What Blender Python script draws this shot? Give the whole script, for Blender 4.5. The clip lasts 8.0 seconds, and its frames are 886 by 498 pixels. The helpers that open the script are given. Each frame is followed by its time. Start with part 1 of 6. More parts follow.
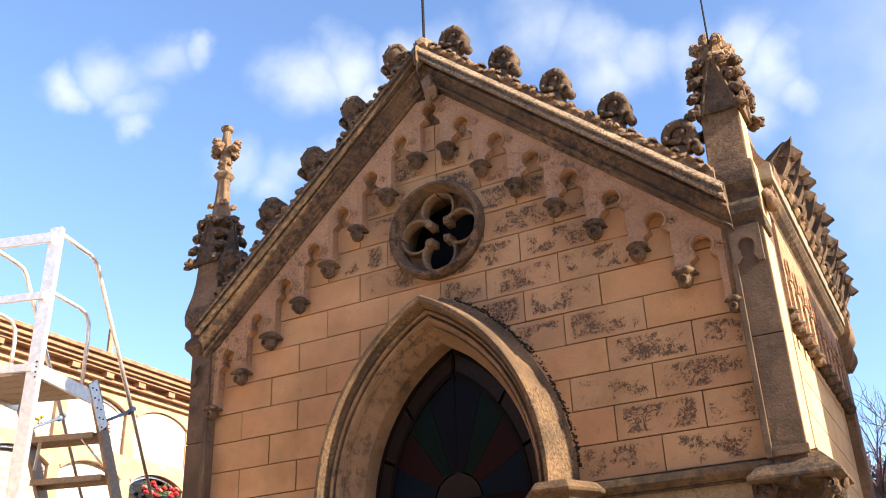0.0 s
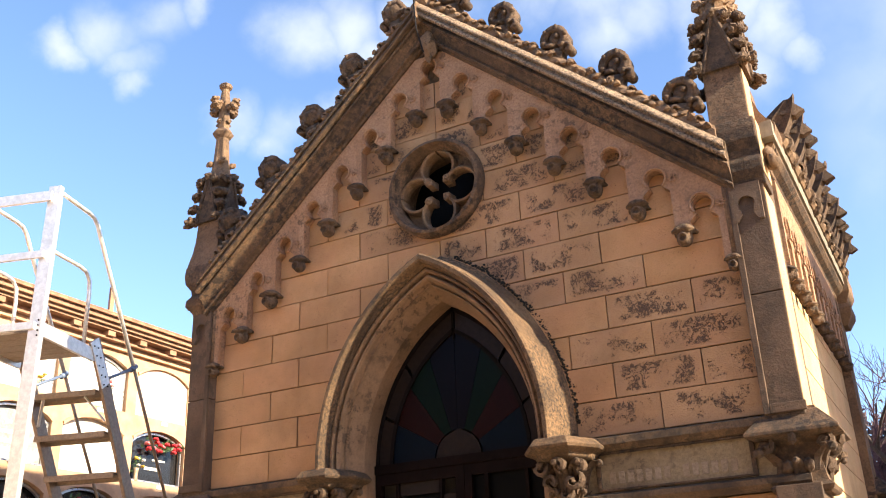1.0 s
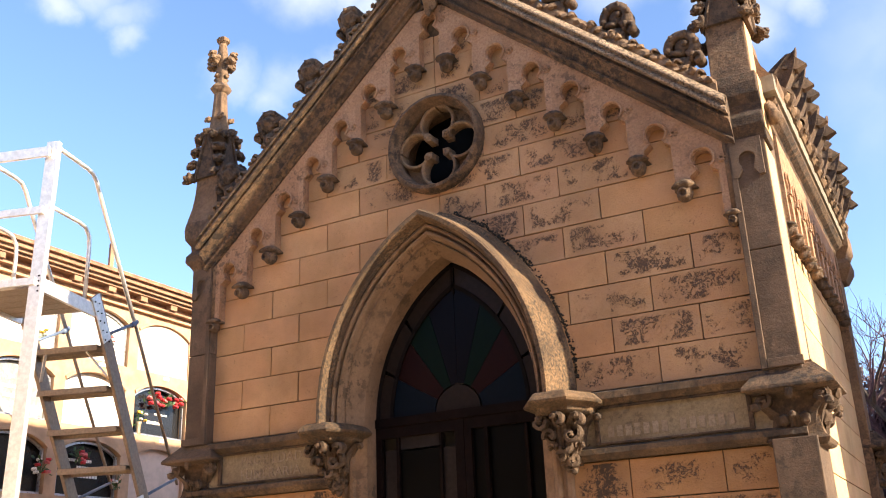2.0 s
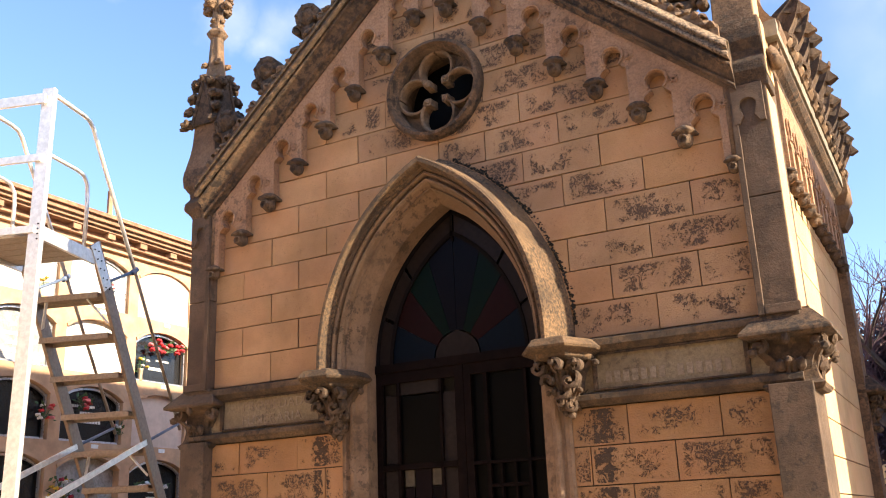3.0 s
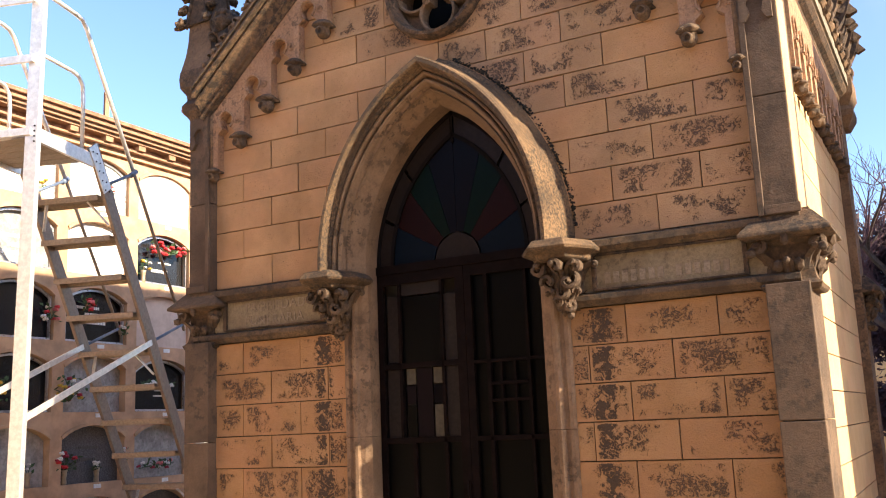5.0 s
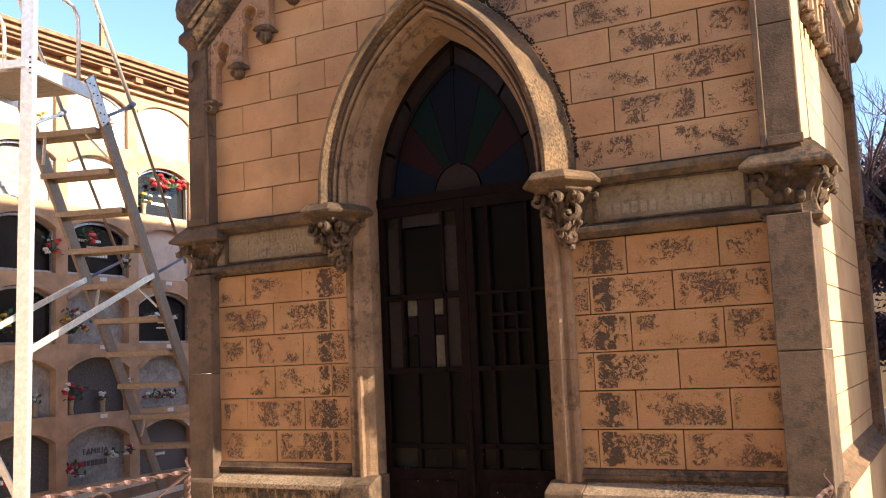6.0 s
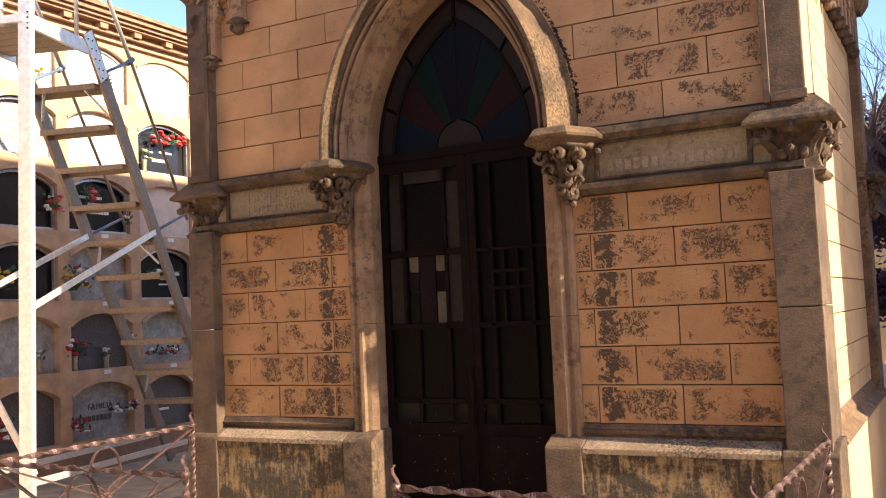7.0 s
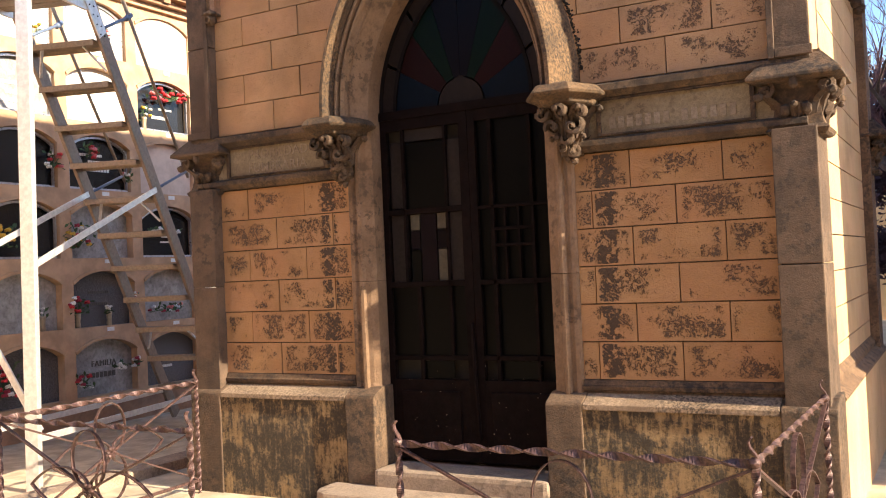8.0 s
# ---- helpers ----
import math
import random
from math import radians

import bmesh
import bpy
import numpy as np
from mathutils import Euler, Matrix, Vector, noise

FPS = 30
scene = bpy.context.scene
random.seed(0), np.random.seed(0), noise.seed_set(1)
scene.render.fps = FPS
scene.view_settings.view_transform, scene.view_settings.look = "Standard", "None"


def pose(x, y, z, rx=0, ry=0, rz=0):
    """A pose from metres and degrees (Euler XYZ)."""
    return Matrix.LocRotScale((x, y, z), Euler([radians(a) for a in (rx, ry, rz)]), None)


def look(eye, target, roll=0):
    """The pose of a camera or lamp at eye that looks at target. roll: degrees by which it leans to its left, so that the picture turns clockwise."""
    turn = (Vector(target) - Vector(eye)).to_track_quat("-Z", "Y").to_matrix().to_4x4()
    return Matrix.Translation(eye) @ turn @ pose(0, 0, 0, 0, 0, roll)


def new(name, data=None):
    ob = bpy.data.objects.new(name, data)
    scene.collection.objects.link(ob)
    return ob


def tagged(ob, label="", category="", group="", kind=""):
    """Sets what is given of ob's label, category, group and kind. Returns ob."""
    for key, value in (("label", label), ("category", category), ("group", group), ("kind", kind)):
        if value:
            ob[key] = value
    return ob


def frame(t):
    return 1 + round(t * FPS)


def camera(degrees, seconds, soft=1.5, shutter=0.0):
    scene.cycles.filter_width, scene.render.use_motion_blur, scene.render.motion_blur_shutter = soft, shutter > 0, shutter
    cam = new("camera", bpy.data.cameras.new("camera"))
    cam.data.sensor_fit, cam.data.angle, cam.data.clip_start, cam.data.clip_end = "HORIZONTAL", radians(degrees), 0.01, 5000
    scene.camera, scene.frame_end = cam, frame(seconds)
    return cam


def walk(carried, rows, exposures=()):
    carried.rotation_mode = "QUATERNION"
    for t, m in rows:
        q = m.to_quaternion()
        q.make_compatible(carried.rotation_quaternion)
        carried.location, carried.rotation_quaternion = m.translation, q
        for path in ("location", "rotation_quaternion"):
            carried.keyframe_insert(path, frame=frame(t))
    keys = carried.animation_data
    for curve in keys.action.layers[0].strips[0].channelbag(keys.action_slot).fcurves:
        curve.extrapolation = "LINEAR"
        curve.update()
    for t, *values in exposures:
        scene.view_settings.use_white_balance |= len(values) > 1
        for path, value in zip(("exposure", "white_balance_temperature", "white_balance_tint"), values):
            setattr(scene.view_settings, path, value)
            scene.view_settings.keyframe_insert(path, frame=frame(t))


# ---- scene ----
cam = camera(50.5, 8.0, soft=1.05)
EYE = (2.674, -4.981, 1.433)
# seconds, turn to the left, tilt up, lean to the right
ROWS = [
    (0.0, 27.97, 25.03, 2.31),
    (0.5, 28.05, 23.70, 2.31),
    (1.0, 28.07, 22.50, 2.30),
    (1.5, 28.11, 21.29, 2.29),
    (3.0, 28.24, 16.58, 2.36),
    (3.5, 28.27, 15.21, 2.38),
    (4.0, 28.34, 13.75, 2.36),
    (5.5, 28.61, 8.60, 2.50),
    (6.0, 28.73, 6.47, 2.55),
    (6.5, 28.82, 5.27, 2.57),
    (7.0, 28.93, 3.83, 2.57),
    (7.5, 29.05, 2.28, 2.62),
    (8.0, 29.12, 1.25, 2.59),
]
walk(cam, [(t, pose(*EYE, 90 + tilt, 0, turn) @ pose(0, 0, 0, 0, 0, -lean)) for t, turn, tilt, lean in ROWS],
     exposures=[(0.0, 1.7), (8.0, 1.7)])

# ---- world and sun ----
SUN_AZ, SUN_EL = -2.4, 25.0          # degrees from +x towards +y, and above the horizon
world = bpy.data.worlds.new("sky")
scene.world = world
world.use_nodes = True
wn, wl = world.node_tree.nodes, world.node_tree.links
wn.clear()
w_out = wn.new("ShaderNodeOutputWorld")
w_bg = wn.new("ShaderNodeBackground")
w_sky = wn.new("ShaderNodeTexSky")
w_sky.sky_type, w_sky.sun_disc = "NISHITA", False
w_sky.sun_elevation, w_sky.sun_rotation = radians(SUN_EL), radians(90 - SUN_AZ)
w_sky.air_density, w_sky.dust_density, w_sky.ozone_density = 1.0, 0.9, 2.6
w_geo = wn.new("ShaderNodeTexCoord")


def cloud_puff(turn, tilt, size):
    """A soft round mask about one direction of the sky."""
    a, b = radians(turn), radians(tilt)
    d = (-math.sin(a) * math.cos(b), math.cos(a) * math.cos(b), math.sin(b))
    dot = wn.new("ShaderNodeVectorMath")
    dot.operation = "DISTANCE"
    wl.new(warp.outputs[0], dot.inputs[0])
    dot.inputs[1].default_value = d
    m = wn.new("ShaderNodeMapRange")
    m.interpolation_type = "SMOOTHSTEP"
    wl.new(dot.outputs["Value"], m.inputs["Value"])
    m.inputs["From Min"].default_value, m.inputs["From Max"].default_value = radians(size) * 1.25, radians(size) * 0.1
    m.inputs["To Min"].default_value, m.inputs["To Max"].default_value = 0.0, 1.0
    return m.outputs[0]


w_noise = wn.new("ShaderNodeTexNoise")
w_noise.inputs["Scale"].default_value, w_noise.inputs["Detail"].default_value = 7.0, 7.0
w_noise.inputs["Roughness"].default_value = 0.55
wl.new(w_geo.outputs["Generated"], w_noise.inputs["Vector"])
w_sub = wn.new("ShaderNodeVectorMath")
w_sub.operation = "SUBTRACT"
wl.new(w_noise.outputs["Color"], w_sub.inputs[0])
w_sub.inputs[1].default_value = (0.5, 0.5, 0.5)
w_scale = wn.new("ShaderNodeVectorMath")
w_scale.operation = "SCALE"
wl.new(w_sub.outputs[0], w_scale.inputs[0])
w_scale.inputs["Scale"].default_value = 0.13
warp = wn.new("ShaderNodeVectorMath")
warp.operation = "ADD"
wl.new(w_geo.outputs["Generated"], warp.inputs[0])
wl.new(w_scale.outputs[0], warp.inputs[1])
puffs = [cloud_puff(*c) for c in ((50.7, 34.4, 2.3), (53.4, 33.0, 1.6), (47.6, 35.7, 2.0), (49.0, 32.6, 1.8), (48.7, 30.8, 1.3), (45.2, 36.4, 1.3),
                                  (38.3, 34.9, 2.3), (35.1, 35.9, 2.6), (33.4, 34.2, 2.2), (30.1, 37.2, 2.4), (26.7, 37.3, 2.6),
                                  (20.3, 37.4, 2.6), (17.2, 36.1, 2.8), (13.7, 35.0, 2.4), (16.2, 34.2, 2.4), (10.1, 35.0, 2.2), (6.9, 34.0, 2.6), (4.6, 32.6, 2.4), (6.5, 31.0, 2.3), (3.1, 31.2, 1.5), (9.0, 32.8, 2.2),
                                  (42.7, 29.6, 1.6), (39.6, 29.4, 2.0), (36.0, 30.5, 1.6),
                                  (70.0, 45.0, 9.0), (-16.0, 28.0, 18.0), (-70.0, 35.0, 10.0), (150.0, 40.0, 12.0), (-140.0, 38.0, 10.0))]
total = puffs[0]
for p in puffs[1:]:
    mx = wn.new("ShaderNodeMath")
    mx.operation = "MAXIMUM"
    wl.new(total, mx.inputs[0])
    wl.new(p, mx.inputs[1])
    total = mx.outputs[0]
w_fade = wn.new("ShaderNodeMath")
w_fade.operation = "MULTIPLY"
w_lump = wn.new("ShaderNodeTexNoise")
w_lump.inputs["Scale"].default_value, w_lump.inputs["Detail"].default_value = 13.0, 8.0
wl.new(w_geo.outputs["Generated"], w_lump.inputs["Vector"])
w_soft = wn.new("ShaderNodeMapRange")
wl.new(w_lump.outputs["Fac"], w_soft.inputs["Value"])
w_soft.inputs["From Min"].default_value, w_soft.inputs["From Max"].default_value = 0.3, 0.62
w_soft.inputs["To Min"].default_value, w_soft.inputs["To Max"].default_value = 0.35, 1.0
w_thin = wn.new("ShaderNodeMath")
w_thin.operation = "MULTIPLY"
wl.new(total, w_thin.inputs[0])
wl.new(w_soft.outputs[0], w_thin.inputs[1])
wl.new(w_thin.outputs[0], w_fade.inputs[0])
w_fade.inputs[1].default_value = 0.8
w_mix = wn.new("ShaderNodeMix")
w_mix.data_type = "RGBA"
wl.new(w_fade.outputs[0], w_mix.inputs["Factor"])
w_tint = wn.new("ShaderNodeMix")
w_tint.data_type, w_tint.blend_type = "RGBA", "MULTIPLY"
w_tint.inputs["Factor"].default_value = 1.0
wl.new(w_sky.outputs[0], w_tint.inputs["A"])
w_tint.inputs["B"].default_value = (0.975, 1.0, 1.1, 1)
wl.new(w_tint.outputs["Result"], w_mix.inputs["A"])
w_mix.inputs["B"].default_value = (3.0, 3.22, 3.4, 1)
wl.new(w_mix.outputs["Result"], w_bg.inputs["Color"])
w_bg.inputs["Strength"].default_value = 0.108
wl.new(w_bg.outputs[0], w_out.inputs["Surface"])

sun_data = bpy.data.lights.new("sun", "SUN")
sun_data.energy, sun_data.angle, sun_data.color = 5.0, radians(0.6), (1.0, 0.845, 0.61)
sun = new("sun", sun_data)
_a, _e = radians(SUN_AZ), radians(SUN_EL)
sun.matrix_world = look((12 * math.cos(_a) * math.cos(_e), 12 * math.sin(_a) * math.cos(_e), 12 * math.sin(_e)), (0, 0, 0))

# ---- materials ----
def shader(name, rough=0.8, metal=0.0):
    m = bpy.data.materials.new(name)
    m.use_nodes = True
    nt = m.node_tree
    b = nt.nodes["Principled BSDF"]
    b.inputs["Roughness"].default_value, b.inputs["Metallic"].default_value = rough, metal
    return m, nt, b


def tex_noise(nt, scale, detail=6.0, rough=0.6, offset=None, bend=0.0):
    n = nt.nodes.new("ShaderNodeTexNoise")
    n.inputs["Scale"].default_value, n.inputs["Detail"].default_value, n.inputs["Roughness"].default_value = scale, detail, rough
    n.inputs["Distortion"].default_value = bend
    if offset is None:
        c = nt.nodes.new("ShaderNodeNewGeometry")
        nt.links.new(c.outputs["Position"], n.inputs["Vector"])
    else:
        nt.links.new(offset, n.inputs["Vector"])
    return n.outputs["Fac"]


def ramp(nt, fac, lo, hi, a=0.0, b=1.0):
    m = nt.nodes.new("ShaderNodeMapRange")
    m.interpolation_type = "SMOOTHSTEP"
    nt.links.new(fac, m.inputs["Value"])
    for key, v in (("From Min", lo), ("From Max", hi), ("To Min", a), ("To Max", b)):
        m.inputs[key].default_value = v
    return m.outputs[0]


def maths(nt, op, a, b):
    m = nt.nodes.new("ShaderNodeMath")
    m.operation = op
    for i, v in enumerate((a, b)):
        if isinstance(v, (int, float)):
            m.inputs[i].default_value = v
        else:
            nt.links.new(v, m.inputs[i])
    return m.outputs[0]


def blend(nt, fac, a, b):
    m = nt.nodes.new("ShaderNodeMix")
    m.data_type = "RGBA"
    for key, v in (("Factor", fac), ("A", a), ("B", b)):
        if isinstance(v, tuple):
            m.inputs[key].default_value = (*v, 1)
        elif isinstance(v, (int, float)):
            m.inputs[key].default_value = v
        else:
            nt.links.new(v, m.inputs[key])
    return m.outputs["Result"]


def bump(nt, b, height, strength, distance):
    n = nt.nodes.new("ShaderNodeBump")
    n.inputs["Strength"].default_value, n.inputs["Distance"].default_value = strength, distance
    nt.links.new(height, n.inputs["Height"])
    nt.links.new(n.outputs[0], b.inputs["Normal"])


def shifted(nt, amount=7.0):
    """Position, moved by a random step for each object, so that alike pieces differ."""
    g, o = nt.nodes.new("ShaderNodeNewGeometry"), nt.nodes.new("ShaderNodeObjectInfo")
    c = nt.nodes.new("ShaderNodeCombineXYZ")
    r = maths(nt, "MULTIPLY", o.outputs["Random"], amount)
    for i in range(3):
        nt.links.new(r, c.inputs[i])
    v = nt.nodes.new("ShaderNodeVectorMath")
    v.operation = "ADD"
    nt.links.new(g.outputs["Position"], v.inputs[0])
    nt.links.new(c.outputs[0], v.inputs[1])
    return v.outputs[0], o.outputs["Random"]


def stone(name, base, light, dark, stain=0.5, lichen=0.35, grain=0.006, rough=0.9, speck=22, grit=1.0):
    """Weathered stone: two tones, dark lichen in patches, fine grain."""
    m, nt, b = shader(name, rough)
    pos, rnd = shifted(nt, 3.0)
    tone = ramp(nt, tex_noise(nt, 3.2, 5, 0.6, offset=pos), 0.35, 0.65)
    col = blend(nt, tone, base, light)
    fine = ramp(nt, tex_noise(nt, 60, 4, 0.65), 0.38, 0.66)
    col = blend(nt, maths(nt, "MULTIPLY", fine, 0.42 * grit), col, tuple(c * 0.5 for c in base))
    pits = ramp(nt, tex_noise(nt, 150, 3, 0.7), 0.58, 0.66)
    col = blend(nt, maths(nt, "MULTIPLY", pits, 0.5 * grit), col, dark)
    patch = maths(nt, "MULTIPLY", ramp(nt, tex_noise(nt, 2.3, 4, 0.55), 0.5 - 0.18 * stain, 0.62), ramp(nt, tex_noise(nt, speck, 6, 0.7), 0.56 - 0.22 * lichen, 0.6))
    col = blend(nt, maths(nt, "MULTIPLY", patch, min(1.0, 0.55 + lichen * 0.5)), col, dark)
    nt.links.new(col, b.inputs["Base Color"])
    h = maths(nt, "ADD", tex_noise(nt, 90, 5, 0.7), maths(nt, "MULTIPLY", tex_noise(nt, 14, 4, 0.6), 1.6))
    bump(nt, b, h, 0.9 * (0.5 + 0.5 * grit), grain * 1.3)
    return m


def plaster_block(name, base, light, dark, cover, column=0.0, edge=0.35):
    """Scored ochre plaster; dark lichen crusts that break up into fine crackled marks."""
    m, nt, b = shader(name, 0.92)
    pos, rnd = shifted(nt, 5.0)
    col = blend(nt, ramp(nt, tex_noise(nt, 2.6, 5, 0.6, offset=pos), 0.35, 0.68), base, light)
    col = blend(nt, maths(nt, "MULTIPLY", rnd, 0.22), col, tuple(c * 0.72 for c in base))
    col = blend(nt, maths(nt, "MULTIPLY", ramp(nt, tex_noise(nt, 120, 3, 0.6), 0.45, 0.75), 0.3), col, tuple(c * 0.55 for c in base))
    rosy = ramp(nt, tex_noise(nt, 1.9, 3, 0.5, offset=pos), 0.4, 0.66)
    col = blend(nt, maths(nt, "MULTIPLY", rosy, 0.42), col, (base[0] * 1.1, base[1] * 0.98, base[2] * 1.12))
    soot = ramp(nt, tex_noise(nt, 1.3, 5, 0.62), 0.42, 0.7)
    col = blend(nt, maths(nt, "MULTIPLY", soot, 0.5), col, tuple(c * 0.45 for c in base))
    tc, sx = nt.nodes.new("ShaderNodeTexCoord"), nt.nodes.new("ShaderNodeSeparateXYZ")
    nt.links.new(tc.outputs["Generated"], sx.inputs[0])
    inset = None
    for axis, reach in (("X", edge), ("Z", edge * 1.4)):
        d = maths(nt, "SUBTRACT", 1.0, maths(nt, "ABSOLUTE", maths(nt, "SUBTRACT", maths(nt, "MULTIPLY", sx.outputs[axis], 2.0), 1.0), 0.0))
        d = ramp(nt, d, 0.0, reach)
        inset = d if inset is None else maths(nt, "MULTIPLY", inset, d)
    zone = maths(nt, "MULTIPLY", ramp(nt, tex_noise(nt, 5.5, 4, 0.6, offset=pos), 0.36, 0.6), inset)
    dens = maths(nt, "MULTIPLY", zone, 0.5 + 0.42 * cover)
    if column:
        # a run of crust down the wall beside each jamb
        g, gx = nt.nodes.new("ShaderNodeNewGeometry"), nt.nodes.new("ShaderNodeSeparateXYZ")
        nt.links.new(g.outputs["Position"], gx.inputs[0])
        off = maths(nt, "ABSOLUTE", maths(nt, "SUBTRACT", maths(nt, "ABSOLUTE", gx.outputs["X"], 0.0), 0.94), 0.0)
        run = maths(nt, "MULTIPLY", maths(nt, "MULTIPLY", ramp(nt, off, 0.02, 0.11, 1.0, 0.0), ramp(nt, inset, 0.0, 0.4)), ramp(nt, tex_noise(nt, 15, 5, 0.65, bend=1.2), 0.34, 0.58))
        dens = maths(nt, "MAXIMUM", dens, maths(nt, "MULTIPLY", run, column))
    vein = maths(nt, "ABSOLUTE", maths(nt, "SUBTRACT", tex_noise(nt, 24, 4, 0.6, offset=pos, bend=1.2), 0.5), 0.0)
    vein = ramp(nt, vein, 0.0, 0.11, 0.72, 0.36)
    marks = maths(nt, "ADD", maths(nt, "MULTIPLY", tex_noise(nt, 40, 5, 0.72, offset=pos, bend=1.8), 0.42), maths(nt, "ADD", maths(nt, "MULTIPLY", tex_noise(nt, 95, 4, 0.7, offset=pos, bend=0.8), 0.26), maths(nt, "MULTIPLY", vein, 0.32)))
    grade = maths(nt, "ADD", marks, maths(nt, "MULTIPLY", dens, 0.25))
    halo = maths(nt, "MULTIPLY", ramp(nt, grade, 0.5, 0.72), ramp(nt, dens, 0.1, 0.7))
    mask = ramp(nt, grade, 0.645, 0.735)
    col = blend(nt, maths(nt, "MULTIPLY", halo, 0.42), col, tuple(c * 0.45 for c in base))
    col = blend(nt, maths(nt, "MULTIPLY", mask, 0.86), col, dark)
    nt.links.new(col, b.inputs["Base Color"])
    h = maths(nt, "ADD", maths(nt, "ADD", tex_noise(nt, 110, 4, 0.6), maths(nt, "MULTIPLY", tex_noise(nt, 8, 4, 0.5, offset=pos), 2.0)), maths(nt, "MULTIPLY", mask, 1.2))
    bump(nt, b, h, 0.8, 0.007)
    return m


def plain(name, col, rough=0.6, metal=0.0, vary=0.25, scale=20.0, relief=0.0, spec=0.5):
    m, nt, b = shader(name, rough, metal)
    b.inputs["Specular IOR Level"].default_value = spec
    f = ramp(nt, tex_noise(nt, scale, 5, 0.6), 0.3, 0.7)
    c = blend(nt, f, tuple(x * (1 - vary) for x in col), tuple(min(1, x * (1 + vary)) for x in col))
    nt.links.new(c, b.inputs["Base Color"])
    nt.links.new(ramp(nt, tex_noise(nt, scale * 2.3, 3), 0.3, 0.7, max(0.02, rough - 0.1), min(1, rough + 0.1)), b.inputs["Roughness"])
    if relief:
        bump(nt, b, tex_noise(nt, scale * 3, 5), 0.5, relief)
    return m


def streaked(name, base, light, dark):
    """Plaster under heavy black crusts that run down in streaks and break off in flakes."""
    m, nt, b = shader(name, 0.93)
    g = nt.nodes.new("ShaderNodeNewGeometry")
    mp = nt.nodes.new("ShaderNodeMapping")
    mp.inputs["Scale"].default_value = (1.0, 1.0, 0.16)
    nt.links.new(g.outputs["Position"], mp.inputs["Vector"])
    col = blend(nt, ramp(nt, tex_noise(nt, 4, 5), 0.35, 0.68), base, light)
    runs = tex_noise(nt, 34, 6, 0.72, offset=mp.outputs[0])
    wide = ramp(nt, tex_noise(nt, 4.2, 5, 0.65, bend=0.6), 0.32, 0.66)
    grade = maths(nt, "ADD", maths(nt, "ADD", maths(nt, "MULTIPLY", runs, 0.55), maths(nt, "MULTIPLY", tex_noise(nt, 42, 6, 0.75, bend=0.8), 0.45)), maths(nt, "MULTIPLY", wide, 0.17))
    mask = ramp(nt, grade, 0.515, 0.655)
    col = blend(nt, maths(nt, "MULTIPLY", ramp(nt, grade, 0.44, 0.6), 0.65), col, tuple(c * 0.3 for c in base))
    crust = blend(nt, ramp(nt, tex_noise(nt, 75, 5, 0.75), 0.48, 0.72), dark, tuple(c * 0.3 for c in base))
    col = blend(nt, maths(nt, "MULTIPLY", mask, 0.85), col, crust)
    nt.links.new(col, b.inputs["Base Color"])
    bump(nt, b, maths(nt, "ADD", maths(nt, "MULTIPLY", tex_noise(nt, 70, 5, 0.7), 1.6), mask), 0.8, 0.008)
    return m


TRIM = stone("weathered_limestone", (0.133, 0.077, 0.044), (0.24, 0.144, 0.081), (0.032, 0.022, 0.017), 0.6, 0.4)
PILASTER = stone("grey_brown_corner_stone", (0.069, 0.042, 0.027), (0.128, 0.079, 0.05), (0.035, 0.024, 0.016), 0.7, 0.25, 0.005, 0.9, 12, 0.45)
STRING = stone("dark_string_stone", (0.067, 0.04, 0.024), (0.163, 0.099, 0.053), (0.017, 0.012, 0.01), 1.2, 0.55, 0.008)
HOOD = stone("lichened_hood_stone", (0.094, 0.054, 0.028), (0.214, 0.124, 0.061), (0.02, 0.014, 0.01), 1.2, 0.6, 0.008, 0.9, 52)
MOULDED = stone("warm_moulded_stone", (0.163, 0.096, 0.054), (0.25, 0.151, 0.089), (0.045, 0.029, 0.018), 0.6, 0.3, 0.005, 0.9, 18, 0.55)
FRINGE = plain("black_fringe", (0.018, 0.014, 0.009), 1.0, 0, 0.5, 60, 0.006)
TRIM_DARK = stone("lichen_dark_limestone", (0.09, 0.052, 0.03), (0.189, 0.111, 0.061), (0.02, 0.014, 0.011), 1.1, 0.75, 0.008)
CARVED = stone("carved_limestone", (0.168, 0.099, 0.055), (0.275, 0.169, 0.096), (0.03, 0.022, 0.016), 0.6, 0.35, 0.006)
# darker copy of the carved stone; on crockets and eaves leaves it paints shade
CARVED_DARK = stone("dark_shaded_carved_limestone", (0.084, 0.049, 0.029), (0.158, 0.096, 0.056), (0.02, 0.014, 0.01), 0.9, 0.55, 0.007)
ARCADE = stone("ochre_washed_arcade_stone", (0.321, 0.178, 0.102), (0.413, 0.241, 0.144), (0.07, 0.046, 0.03), 0.3, 0.2, 0.005)
PANEL = stone("pale_inscription_stone", (0.21, 0.1497, 0.086), (0.275, 0.2068, 0.1247), (0.08, 0.055, 0.035), 0.3, 0.25, 0.003)
LETTER_STONE = stone("worn_letter_stone", (0.25, 0.18, 0.12), (0.32, 0.245, 0.17), (0.12, 0.085, 0.055), 0.3, 0.25, 0.003)
PLINTH = streaked("plinth_crusted_plaster", (0.3, 0.185, 0.085), (0.38, 0.25, 0.12), (0.022, 0.016, 0.012))
CLEAN = plaster_block("ochre_plaster", (0.44, 0.242, 0.108), (0.54, 0.312, 0.155), (0.06, 0.04, 0.03), -0.6)
STAINED = plaster_block("stained_ochre_plaster", (0.385, 0.22, 0.108), (0.475, 0.285, 0.15), (0.07, 0.043, 0.032), 0.42, 0.0, 0.28)
